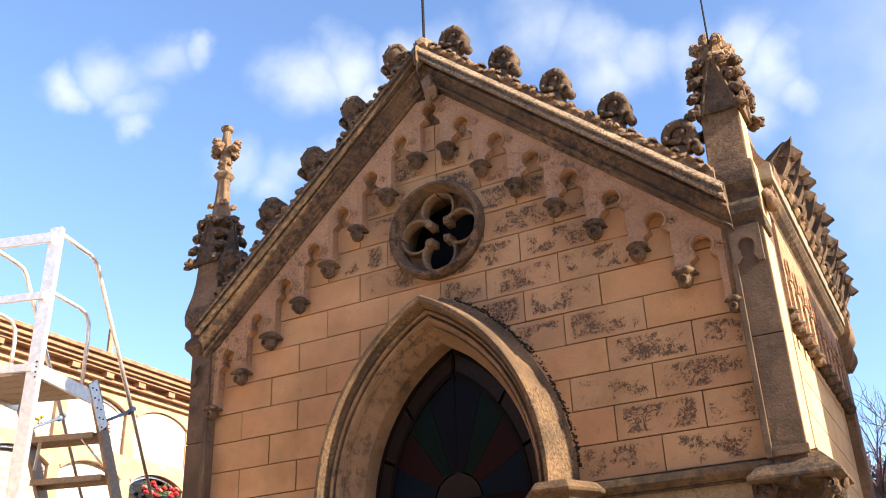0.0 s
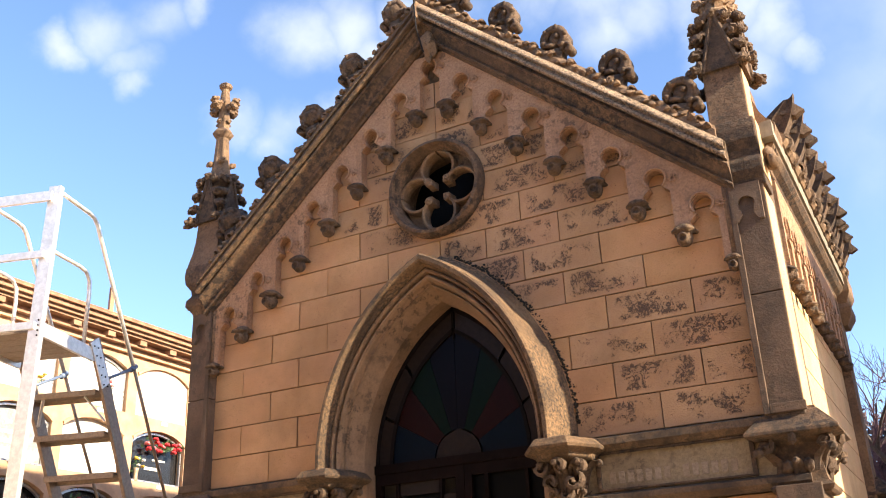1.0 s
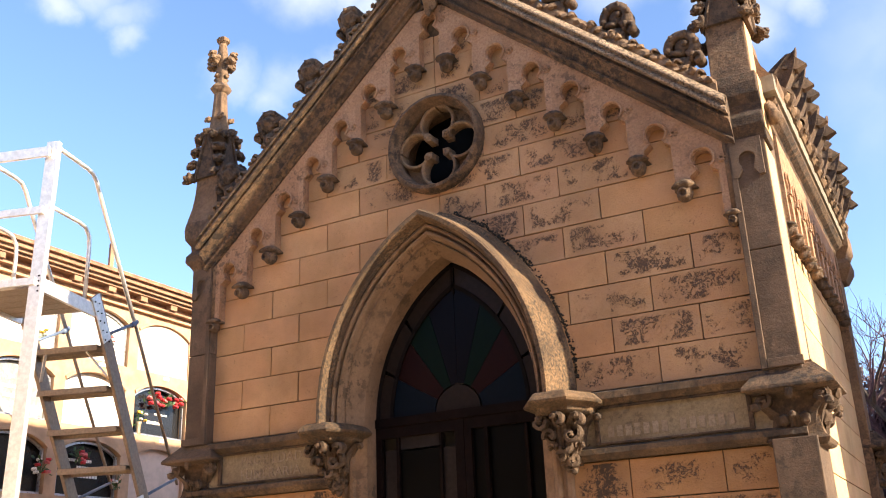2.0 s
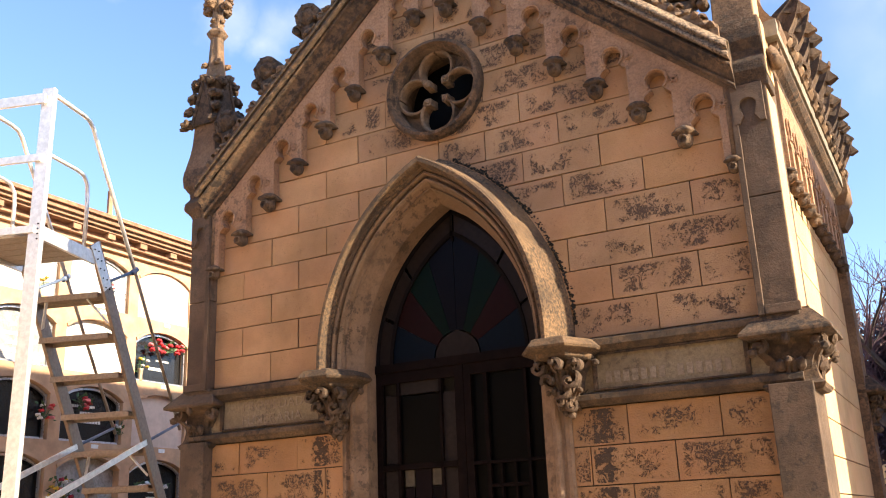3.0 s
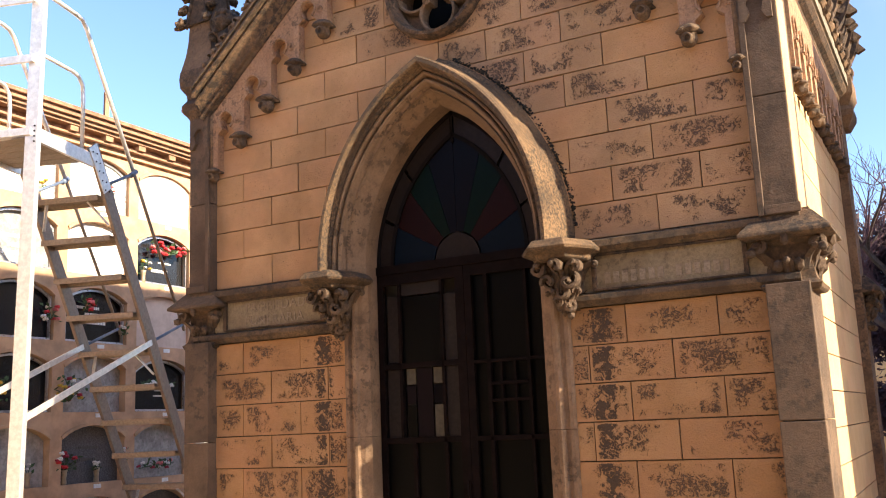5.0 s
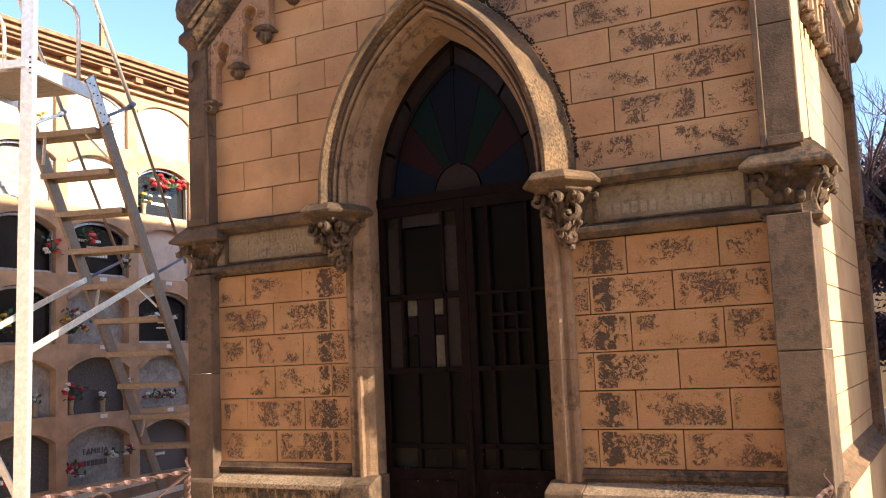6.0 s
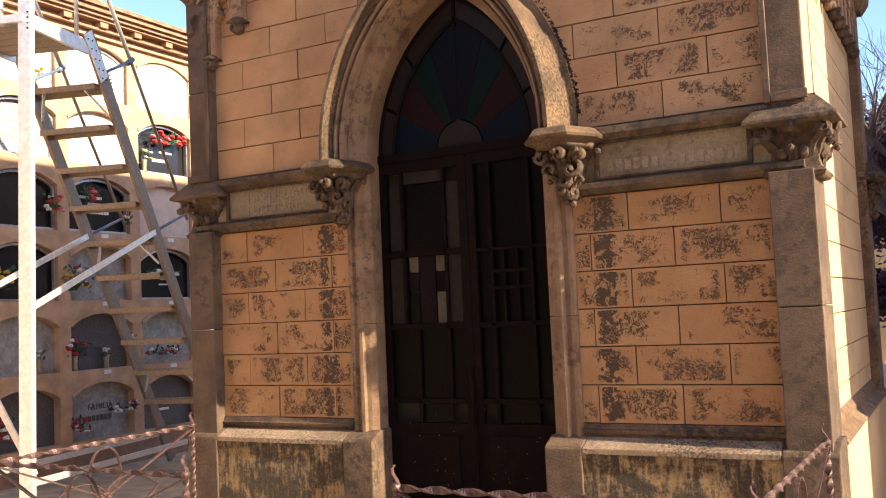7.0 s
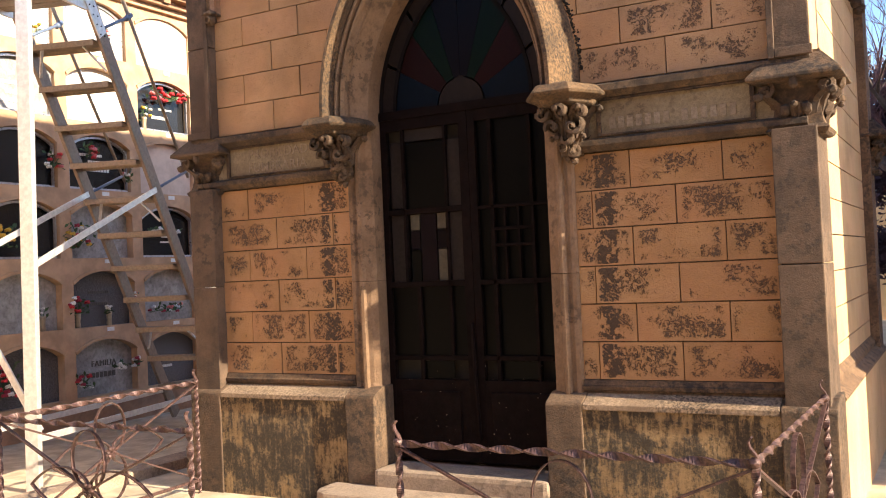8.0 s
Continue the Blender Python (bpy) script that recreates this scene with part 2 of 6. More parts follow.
CRUSTED = plaster_block("crusted_ochre_plaster", (0.345, 0.18, 0.076), (0.42, 0.232, 0.105), (0.07, 0.043, 0.029), 0.42, 1.0, 0.2)
HEAVY = plaster_block("black_crusted_ochre_plaster", (0.345, 0.18, 0.076), (0.41, 0.228, 0.105), (0.03, 0.02, 0.015), 0.25, 1.3, 0.2)
LOW_CLEAN = plaster_block("orange_ochre_plaster", (0.36, 0.186, 0.076), (0.43, 0.236, 0.107), (0.06, 0.04, 0.03), 0.3, 1.0)
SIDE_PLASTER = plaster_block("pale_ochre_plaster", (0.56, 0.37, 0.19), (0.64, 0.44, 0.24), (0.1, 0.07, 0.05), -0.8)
JOINT = plain("joint_mortar", (0.1, 0.062, 0.034), 0.95, 0, 0.4, 30)
ROOF = plain("roof_slab", (0.2, 0.17, 0.13), 0.9, 0, 0.3, 12, 0.004)
IRON = plain("rusty_wrought_iron", (0.085, 0.045, 0.04), 0.5, 0.35, 0.5, 60, 0.002)
ROD = plain("dark_iron_rod", (0.02, 0.018, 0.02), 0.9, 0.0, 0.2, 40, spec=0.1)
ALU = plain("brushed_aluminium", (0.74, 0.71, 0.69), 0.42, 0.7, 0.12, 25)
# browner copies of the aluminium: shade and ochre reflections put into the colour
ALU_STRINGER = plain("shaded_aluminium", (0.25, 0.185, 0.14), 0.5, 0.4, 0.15, 30)
ALU_RIB = plain("shaded_aluminium_tread", (0.3, 0.235, 0.18), 0.55, 0.4, 0.15, 40)
JOINT_BLUE = plain("blue_grey_plastic_clamp", (0.12, 0.16, 0.24), 0.5, 0, 0.2, 30)
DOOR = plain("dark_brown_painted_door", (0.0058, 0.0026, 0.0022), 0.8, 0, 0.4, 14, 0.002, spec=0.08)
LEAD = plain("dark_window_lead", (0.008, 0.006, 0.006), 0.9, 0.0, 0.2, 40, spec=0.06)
GROUND = plain("pale_cement_ground", (0.46, 0.37, 0.26), 0.95, 0, 0.25, 5, 0.006)
STEP = stone("worn_sill_stone", (0.27, 0.195, 0.14), (0.36, 0.265, 0.195), (0.12, 0.085, 0.065), 0.5, 0.3, 0.004)
# pale, lichened edge stone that carries sunlight in its colour
SUNLIT_EDGE = stone("sunlit_worn_edge_stone", (0.24, 0.16, 0.1), (0.37, 0.26, 0.17), (0.03, 0.021, 0.016), 1.0, 0.6, 0.007, 0.9, 60)
NICHE_WALL = plain("ochre_niche_plaster", (0.46, 0.29, 0.175), 0.95, 0, 0.18, 6, 0.004)
NICHE_TRIM = plain("brown_painted_cornice", (0.29, 0.165, 0.1), 0.9, 0, 0.2, 9, 0.003)
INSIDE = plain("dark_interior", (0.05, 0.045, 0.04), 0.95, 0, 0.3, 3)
BARK = plain("grey_brown_bark", (0.09, 0.065, 0.055), 0.9, 0, 0.3, 20)


def glass_pane(name, col, rough=0.25):
    m, nt, b = shader(name, rough)
    f = ramp(nt, tex_noise(nt, 30, 4), 0.35, 0.65)
    nt.links.new(blend(nt, f, tuple(c * 0.75 for c in col), col), b.inputs["Base Color"])
    b.inputs["Specular IOR Level"].default_value = 0.09
    return m


# ---- building helpers ----
from mathutils.geometry import tessellate_polygon

def part(name, bm, material, parent=None, label="", smooth=False, bevel=0.0):
    me = bpy.data.meshes.new(name)
    if bevel:
        bmesh.ops.remove_doubles(bm, verts=bm.verts, dist=1e-5)
        es = [e for e in bm.edges if len(e.link_faces) == 2 and e.calc_face_angle(0) > 0.6]
        bmesh.ops.bevel(bm, geom=es, offset=bevel, segments=2, profile=0.6, affect="EDGES", clamp_overlap=True)
    bmesh.ops.recalc_face_normals(bm, faces=bm.faces)
    if smooth:
        for f in bm.faces:
            f.smooth = True
    bm.to_mesh(me)
    bm.free()
    me.materials.append(material)
    ob = new(name, me)
    if parent is not None:
        ob.parent = parent
    if label:
        ob["label"] = label
    return ob


def thing(name, label, category, group="", kind="", at=(0, 0, 0)):
    ob = new(name)
    ob.location = at
    ob.empty_display_size = 0.2
    return tagged(ob, label, category, group, kind)


def box(bm, x0, x1, y0, y1, z0, z1):
    v = [bm.verts.new((x, y, z)) for z in (z0, z1) for y in (y0, y1) for x in (x0, x1)]
    for q in ((0, 1, 3, 2), (4, 6, 7, 5), (0, 4, 5, 1), (1, 5, 7, 3), (3, 7, 6, 2), (2, 6, 4, 0)):
        bm.faces.new([v[i] for i in q])
    return v


def loft(bm, rings, closed=True, caps=True):
    """Skin rings of equal length; closed: each ring is a loop."""
    vs = [[bm.verts.new(p) for p in r] for r in rings]
    n = len(vs[0])
    for a, b in zip(vs, vs[1:]):
        for i in range(n if closed else n - 1):
            j = (i + 1) % n
            bm.faces.new((a[i], a[j], b[j], b[i]))
    if caps and closed:
        bm.faces.new(list(reversed(vs[0])))
        bm.faces.new(vs[-1])
    return vs


def prism(bm, pts, y0, y1):
    """A polygon in x and z, given depth from y0 to y1."""
    loft(bm, [[(x, y0, z) for x, z in pts], [(x, y1, z) for x, z in pts]])


def slab_between(bm, zs, left, right, y0, y1):
    """A solid between two uprights edges left(z) and right(z), cut at the heights zs."""
    rings = []
    for z in zs:
        a, b = left(z), right(z)
        if b - a < 0.004:
            mid = (a + b) / 2
            a, b = mid - 0.001, mid + 0.001
        rings.append([(a, y0, z), (b, y0, z), (b, y1, z), (a, y1, z)])
    if len(rings) > 1:
        loft(bm, rings)


def lathe(bm, profile, at=(0, 0, 0), seg=16, squash=1.0):
    loft(bm, [[(at[0] + r * math.cos(2 * math.pi * i / seg), at[1] + squash * r * math.sin(2 * math.pi * i / seg), at[2] + z) for i in range(seg)] for r, z in profile])


def square_stack(bm, profile, at):
    """Square sections: half width and height."""
    loft(bm, [[(at[0] + sx * h, at[1] + sy * h, at[2] + z) for sx, sy in ((-1, -1), (1, -1), (1, 1), (-1, 1))] for h, z in profile])


def ball(bm, at, r, lump=0.0, sub=2, seed=0.0):
    out = bmesh.ops.create_icosphere(bm, subdivisions=sub, radius=1.0)["verts"]
    r = (r, r, r) if isinstance(r, (int, float)) else r
    for v in out:
        d = v.co.copy()
        k = 1 + lump * noise.noise(d * 2.3 + Vector((seed, seed * 1.7, seed * 0.3)))
        v.co = Vector((at[0] + d.x * r[0] * k, at[1] + d.y * r[1] * k, at[2] + d.z * r[2] * k))


def tube(bm, pts, r, seg=8, taper=None):
    """A round bar along points."""
    pts = [Vector(p) for p in pts]
    rings = []
    side = None
    for i, p in enumerate(pts):
        d = (pts[min(i + 1, len(pts) - 1)] - pts[max(i - 1, 0)]).normalized()
        if side is None:
            side = d.orthogonal().normalized()
        side = (side - d * side.dot(d)).normalized()
        up = d.cross(side)
        rr = r if taper is None else r + (taper - r) * i / (len(pts) - 1)
        rings.append([p + (side * math.cos(2 * math.pi * k / seg) + up * math.sin(2 * math.pi * k / seg)) * rr for k in range(seg)])
    loft(bm, rings)


def flat_bar(bm, pts, wide, thick, across=(0, 0, 1)):
    """A bar of rectangular section along points; wide lies along `across`."""
    pts, across = [Vector(p) for p in pts], Vector(across).normalized()
    rings = []
    for i, p in enumerate(pts):
        d = (pts[min(i + 1, len(pts) - 1)] - pts[max(i - 1, 0)]).normalized()
        a = (across - d * across.dot(d))
        a = a.normalized() if a.length > 1e-4 else d.orthogonal().normalized()
        b = d.cross(a)
        rings.append([p + a * s * wide / 2 + b * t * thick / 2 for s, t in ((-1, -1), (1, -1), (1, 1), (-1, 1))])
    loft(bm, rings)


def ribbon_curl(bm, centre, r0, r1, a0, a1, depth, thick, axis="y", n=14):
    """A spiral leaf: turns from a0 to a1 degrees while its radius goes from r0 to r1; depth lies across it."""
    rings = []
    for i in range(n + 1):
        k = i / n
        a, r = radians(a0 + (a1 - a0) * k), r0 + (r1 - r0) * k
        w = depth * (0.75 + 0.25 * math.sin(math.pi * k))
        ring = []
        for dr, dy in ((-thick / 2, -w / 2), (thick / 2, -w / 2 * 0.8), (thick / 2, w / 2 * 0.8), (-thick / 2, w / 2)):
            u, z = math.cos(a) * (r + dr), math.sin(a) * (r + dr)
            ring.append((centre[0] + u, centre[1] + dy, centre[2] + z) if axis == "y" else (centre[0] + dy, centre[1] + u, centre[2] + z))
        rings.append(ring)
    loft(bm, rings)


# ---- the chapel: main lines ----
HALF, PIL, PROUD = 2.064, 1.85, 0.09      # outer half width, inner edge of the corner pilasters, how far these stand out
SPRING, LEAF = 2.44, 0.593                # springing of the door's arch, half its opening
RAKE0, RAKE = 5.57, 0.885                  # height of the gable's front edge on the axis, and its fall
LENGTH = 3.15
ROSE_Z, ROSE_R = 4.205, 0.35


def arch_axis(w):
    return -0.5 - 0.08 * (w - LEAF) / 0.227


def arch_at(w, k, side=1):
    """A point of the pointed arch of half width w: k runs from the springing (0) to the point (1)."""
    c = arch_axis(w)
    a = k * math.acos(-c / (w - c))
    return side * (c + (w - c) * math.cos(a)), SPRING + (w - c) * math.sin(a)


def arch_half(w, z):
    """Half the width of that arch at the height z."""
    if z <= SPRING:
        return w
    c = arch_axis(w)
    q = (w - c) ** 2 - (z - SPRING) ** 2
    return max(0.0, c + math.sqrt(q)) if q > 0 else 0.0


def rose_half(r, z):
    q = r * r - (z - ROSE_Z) ** 2
    return math.sqrt(q) if q > 0 else 0.0


def gable_half(z, drop):
    return min(PIL + 0.1, max(0.0, (RAKE0 - drop - z) / RAKE))


def fill(bm, verts):
    """Triangles over a bent polygon."""
    for t in tessellate_polygon([[v.co for v in verts]]):
        bm.faces.new([verts[i] for i in t])


def spread(a, b, step):
    n = max(1, math.ceil((b - a) / step))
    return [a + (b - a) * i / n for i in range(n + 1)]


chapel = thing("funerary_chapel", "small neo-Gothic stone chapel with ochre plaster and a pointed doorway", "chapel")

# front wall with its doorway and round window
bm = bmesh.new()
for side in (-1, 1):
    zs = sorted(set(spread(0.0, SPRING, 1.2) + spread(SPRING, 3.45, 0.06) + spread(3.45, ROSE_Z - 0.287, 0.2) + spread(ROSE_Z - 0.287, ROSE_Z + 0.287, 0.03) + spread(ROSE_Z + 0.287, 5.38, 0.2)))
    inner = lambda z: max(arch_half(LEAF + 0.02, z), rose_half(0.285, z), 0.0)
    outer = lambda z: max(gable_half(z, 0.2), inner(z) + 0.003)
    if side > 0:
        slab_between(bm, zs, inner, outer, 0.012, 0.32)
    else:
        slab_between(bm, zs, lambda z: -outer(z), lambda z: -inner(z), 0.012, 0.32)
front_wall = part("front_wall", bm, JOINT, chapel, "front wall of scored ochre plaster blocks")

# side and back walls, the roof and the dark inside
for x0, x1 in ((-1.99, -1.72), (1.72, 1.988)):
    bm = bmesh.new()
    box(bm, x0, x1, 0.33, LENGTH, 0, 3.95)
    part("side_wall", bm, JOINT, chapel, "side wall of pale ochre plaster blocks")
bm = bmesh.new()
prism(bm, [(-1.71, 0), (1.71, 0), (1.71, 4.0), (0, 5.3), (-1.71, 4.0)], LENGTH - 0.25, LENGTH)
part("back_wall", bm, SIDE_PLASTER, chapel)
bm = bmesh.new()
for s in (-1, 1):
    loft(bm, [[(s * 2.14, y, 4.08), (s * 1.72, y, 4.04), (0, y, 5.5), (0, y, 5.4), (s * 1.7, y, 3.96), (s * 2.14, y, 3.98)] for y in (0.02, LENGTH + 0.1)])
part("roof", bm, ROOF, chapel, "steep grey stone roof")
bm = bmesh.new()
box(bm, -1.7, 1.7, 0.34, LENGTH - 0.26, 0.2, 0.26)
part("inner_floor", bm, INSIDE, chapel)

# corner pilasters, in long stones
for s in (-1, 1):
    for z0, z1 in ((0.66, 1.379), (1.383, 2.06)):
        bm = bmesh.new()
        box(bm, min(s * PIL, s * HALF), max(s * PIL, s * HALF), -PROUD, 0.30, z0, z1)
        part("pilaster_stone", bm, PILASTER, chapel, "grey-brown stone of the corner pilaster", bevel=0.006)
    w0, w1 = PIL + 0.0, HALF - 0.016
    for z0, z1 in ((2.37, 3.046), (3.05, 3.85)):
        bm = bmesh.new()
        box(bm, min(s * w0, s * w1), max(s * w0, s * w1), -PROUD + 0.02, 0.30, z0, z1)
        part("upper_pilaster_stone", bm, PILASTER, chapel, "stone of the upper corner pilaster", bevel=0.005)

# plinth and its weathered top
for s in (-1, 1):
    bm = bmesh.new()
    x0, x1 = sorted((s * (LEAF - 0.012), s * 2.085))
    loft(bm, [[(x0, y, z) for y, z in ((-0.11, -0.3), (-0.11, 0.65), (-0.012, 0.703), (0.3, 0.703), (0.3, -0.3))],
              [(x1, y, z) for y, z in ((-0.11, -0.3), (-0.11, 0.65), (-0.012, 0.703), (0.3, 0.703), (0.3, -0.3))]])
    part("plinth", bm, PLINTH, chapel, "dark lichen-stained plinth with sloping top")
    for a, b in ((LEAF - 0.02, 0.79), (1.83, 2.095)):
        x0, x1 = sorted((s * a, s * b))
        sec = ((-0.122, -0.3), (-0.122, 0.655), (-0.11, 0.67), (-0.01, 0.716), (0.2, 0.716), (0.2, -0.3))
        bm = bmesh.new()
        loft(bm, [[(x, y, z) for y, z in sec] for x in (x0, x1)])
        part("plinth_pier", bm, CARVED_DARK, chapel, "plain weathered pier of the plinth", bevel=0.008)
    x0, x1 = sorted((s * 0.793, s * 1.827))
    bm = bmesh.new()
    loft(bm, [[(x, y, z) for y, z in ((-0.12, 0.63), (-0.12, 0.66), (-0.016, 0.71), (0.0, 0.71), (0.0, 0.63))] for x in (x0, x1)])
    # part of the sun on this slope is put into the pale stone
    part("plinth_wash", bm, SUNLIT_EDGE, chapel, "sloping lichened top of the plinth", bevel=0.004)
    bm = bmesh.new()
    x0, x1 = sorted((s * 1.9, s * 2.085))
    box(bm, x0, x1, 0.301, LENGTH, -0.3, 0.66)
    part("side_plinth", bm, SIDE_PLASTER, chapel)

# archivolt and jambs
PROFILE = [(0.71, 0.02), (0.714, -0.213), (0.704, -0.218), (0.699, -0.205), (0.699, -0.165), (0.692, -0.158), (0.687, -0.185), (0.68, -0.196), (0.67, -0.194), (0.662, -0.178),
           (0.66, -0.15), (0.652, -0.132), (0.648, -0.145), (0.643, -0.145), (0.641, -0.115), (0.63, -0.085), (0.616, -0.05), (0.6, -0.025), (LEAF, -0.01), (LEAF, 0.15), (0.64, 0.15), (0.64, 0.03)]
HOOD_PROFILE = [(0.832, 0.02), (0.826, -0.012), (0.8, -0.05), (0.785, -0.17), (0.772, -0.285), (0.762, -0.297), (0.742, -0.296), (0.734, -0.28), (0.73, -0.235), (0.72, -0.215), (0.716, 0.02)]


def arch_sweep(bm, profile):
    rings = [[(-w, y, SPRING - 0.07) for w, y in profile]]
    for side, ks in ((-1, spread(0, 1, 0.04)), (1, list(reversed(spread(0, 1, 0.04)))[1:])):
        for k in ks:
            rings.append([(p[0], y, p[1]) for w, y in profile for p in (arch_at(w, k, side),)])
    rings.append([(w, y, SPRING - 0.07) for w, y in profile])
    loft(bm, rings)


bm = bmesh.new()
arch_sweep(bm, PROFILE)
part("archivolt", bm, MOULDED, chapel, "moulded pointed stone arch over the doorway")
bm = bmesh.new()
arch_sweep(bm, HOOD_PROFILE)
part("hood_mould", bm, HOOD, chapel, "deep lichened hood mould of the arch")
# small near-black lumps scattered along the hood's outer edge
bm = bmesh.new()
rng_marks = random.Random(11)
for side, count, k0, k1 in ((1, 420, 0.04, 0.93), (-1, 60, 0.35, 0.9)):
    for i in range(count):
        x, z = arch_at(0.834 + abs(rng_marks.gauss(0, 0.011)), rng_marks.uniform(k0, k1), side)
        r = rng_marks.uniform(0.0025, 0.0085)
        ball(bm, (x, -0.004, z), (r * 1.2, 0.006, r), 0.6, 1, i)
tagged(part("dark_fringe", bm, FRINGE, chapel, "dark fringe of small lumps along the hood mould"), kind="stuff")
JAMB = [(0.77, 0.02), (0.77, -0.012), (0.757, -0.024), (0.735, -0.024), (0.722, -0.012), (0.706, -0.012), (0.70, -0.03), (0.687, -0.04), (0.668, -0.037), (0.657, -0.02), (0.63, -0.012), (LEAF, 0.01), (LEAF, 0.15), (0.66, 0.15)]
for s in (-1, 1):
    for z0, z1 in ((0.66, 1.378), (1.382, SPRING - 0.07)):
        bm = bmesh.new()
        loft(bm, [[(s * w, y, z) for w, y in JAMB] for z in (z0, z1)])
        part("jamb", bm, MOULDED, chapel, "moulded stone door jamb")

# raking cornice
CORNICE = [(0.72 * y, 0.85 * dz) for y, dz in ((-0.272, 0.02), (-0.272, -0.095), (-0.235, -0.098), (-0.232, -0.112), (-0.252, -0.122), (-0.257, -0.135), (-0.248, -0.148), (-0.222, -0.15), (-0.2, -0.17), (-0.17, -0.205), (-0.155, -0.232),
           (-0.172, -0.238), (-0.18, -0.252), (-0.17, -0.266), (-0.135, -0.268), (-0.12, -0.292), (-0.085, -0.292), (-0.085, -0.335), (0.05, -0.335), (0.05, 0.06), (-0.17, 0.06))]
FILLET = [(0.72 * y, dz) for y, dz in ((-0.262, 0.034), (-0.312, -0.008), (-0.318, -0.018), (-0.318, -0.03), (-0.288, -0.034), (-0.288, -0.046), (-0.312, -0.066), (-0.314, -0.082), (-0.3, -0.09), (-0.274, -0.09), (-0.274, 0.021), (-0.2, 0.045), (-0.21, 0.035))]
for s in (-1, 1):
    bm = bmesh.new()
    loft(bm, [[(s * x, y, RAKE0 + dz - RAKE * x) for y, dz in CORNICE] for x in (0.0, 1.9)])
    part("raking_cornice", bm, TRIM_DARK, chapel, "dark moulded stone cornice along the gable")
    for x0, x1 in ((0.0, 0.63), (0.634, 1.27), (1.274, 1.9)):
        bm = bmesh.new()
        loft(bm, [[(s * x, y, RAKE0 + dz - RAKE * x) for y, dz in FILLET] for x in (x0, x1)])
        # paler on the right: the sunlit streak is put into the colour
        part("cornice_fillet", bm, TRIM_DARK if s < 0 else SUNLIT_EDGE, chapel, "worn upper edge of the cornice, pale on its sunlit side", bevel=0.004)
# side cornices
for s in (-1, 1):
    bm = bmesh.new()
    loft(bm, [[(s * x, y, z) for x, z in ((1.99, 3.82), (2.03, 3.82), (2.035, 3.86), (2.06, 3.875), (2.065, 3.895), (2.1, 3.915), (2.125, 3.945), (2.125, 4.09), (1.9, 4.12), (1.9, 3.95))] for y in (0.16, LENGTH + 0.05)])
    part("side_cornice", bm, TRIM_DARK, chapel, "stone eaves cornice")

# string courses and inscription panels
for s in (-1, 1):
    x0, x1 = sorted((s * 0.775, s * 2.02))
    for z0, z1, d in ((2.048, 2.125, 0.06), (2.338, 2.424, 0.075)):
        bm = bmesh.new()
        loft(bm, [[(x, y, z) for y, z in ((0.02, z0), (-d * 0.5, z0), (-d, z0 + 0.03), (-d, z1 - 0.02), (-0.01, z1), (0.02, z1))] for x in (x0, x1)])
        part("string_course", bm, STRING, chapel, "dark weathered string course")
    bm = bmesh.new()
    x0, x1 = sorted((s * 0.84, s * 1.9))
    box(bm, x0, x1, -0.01, 0.02, 2.125, 2.338)
    panel = part("inscription_panel", bm, PANEL, chapel, "pale stone panel with worn raised letters")

# ---- surroundings ----
bm = bmesh.new()
box(bm, -400, 400, -400, 400, -0.5, -0.02)
ground = tagged(part("ground", bm, GROUND), "pale cement cemetery ground", "ground", kind="structure")
# unseen block added to keep the sun off the far part of the flank
bm = bmesh.new()
box(bm, 5.6, 9.0, 1.25, 16, -0.1, 5.5)
tagged(part("wall_neighbour", bm, SIDE_PLASTER), "unseen plain wall added to shade the chapel's flank", "wall", kind="structure")
# added out of view, to close the surroundings behind the eye
bm = bmesh.new()
box(bm, -16, 20, -9.2, -8.8, -0.1, 5.6)
tagged(part("wall_opposite", bm, SIDE_PLASTER), "unseen plain wall added behind the eye", "wall", kind="structure")


# ---- chapel: carved and fitted parts ----
def upper_inner(z):
    return max(arch_half(0.80, z), rose_half(0.33, z), 0.0)


def upper_outer(z):
    return min(PIL + 0.01, gable_half(z, 0.26))


def ashlar(z0, z1, cuts, side, first, last, material, parent, inner=lambda z: 0.0, outer=lambda z: 9.0, step=0.03, proud=0.004):
    """One course of blocks on one side of the axis, with open joints, cut to the openings."""
    edges = [first] + sorted(c for c in cuts if first + 0.03 < c < last - 0.03) + [last]
    zs = spread(z0 + 0.0036, z1 - 0.0036, step)
    made = []
    for i, (a, b) in enumerate(zip(edges, edges[1:])):
        lo = lambda z: max(a + 0.0034, inner(z))
        hi = lambda z: min(b - 0.0034, outer(z))
        use = [z for z in zs if hi(z) - lo(z) > 0.01]
        if len(use) < 2 or max(hi(z) - lo(z) for z in use) < 0.03:
            continue
        straight = all(abs(lo(z) - lo(use[0])) < 1e-6 and abs(hi(z) - hi(use[0])) < 1e-6 for z in use)
        if straight:
            use = [use[0], use[-1]]
        bm = bmesh.new()
        y = -proud + 0.003 * math.sin(i * 2.1 + z0 * 17 + side)
        if side > 0:
            slab_between(bm, use, lo, hi, y, 0.012)
        else:
            slab_between(bm, use, lambda z: -hi(z), lambda z: -lo(z), y, 0.012)
        made.append(part("block", bm, material(a, z0), parent))
    return made


def upper_mat(side):
    def pick(a, z):
        if side < 0:
            return CLEAN if z < 3.8 or a > 0.5 else STAINED
        return STAINED if (z < 3.1 and a > 0.7) or (a < 0.9 and z > 3.2) else CLEAN
    return pick


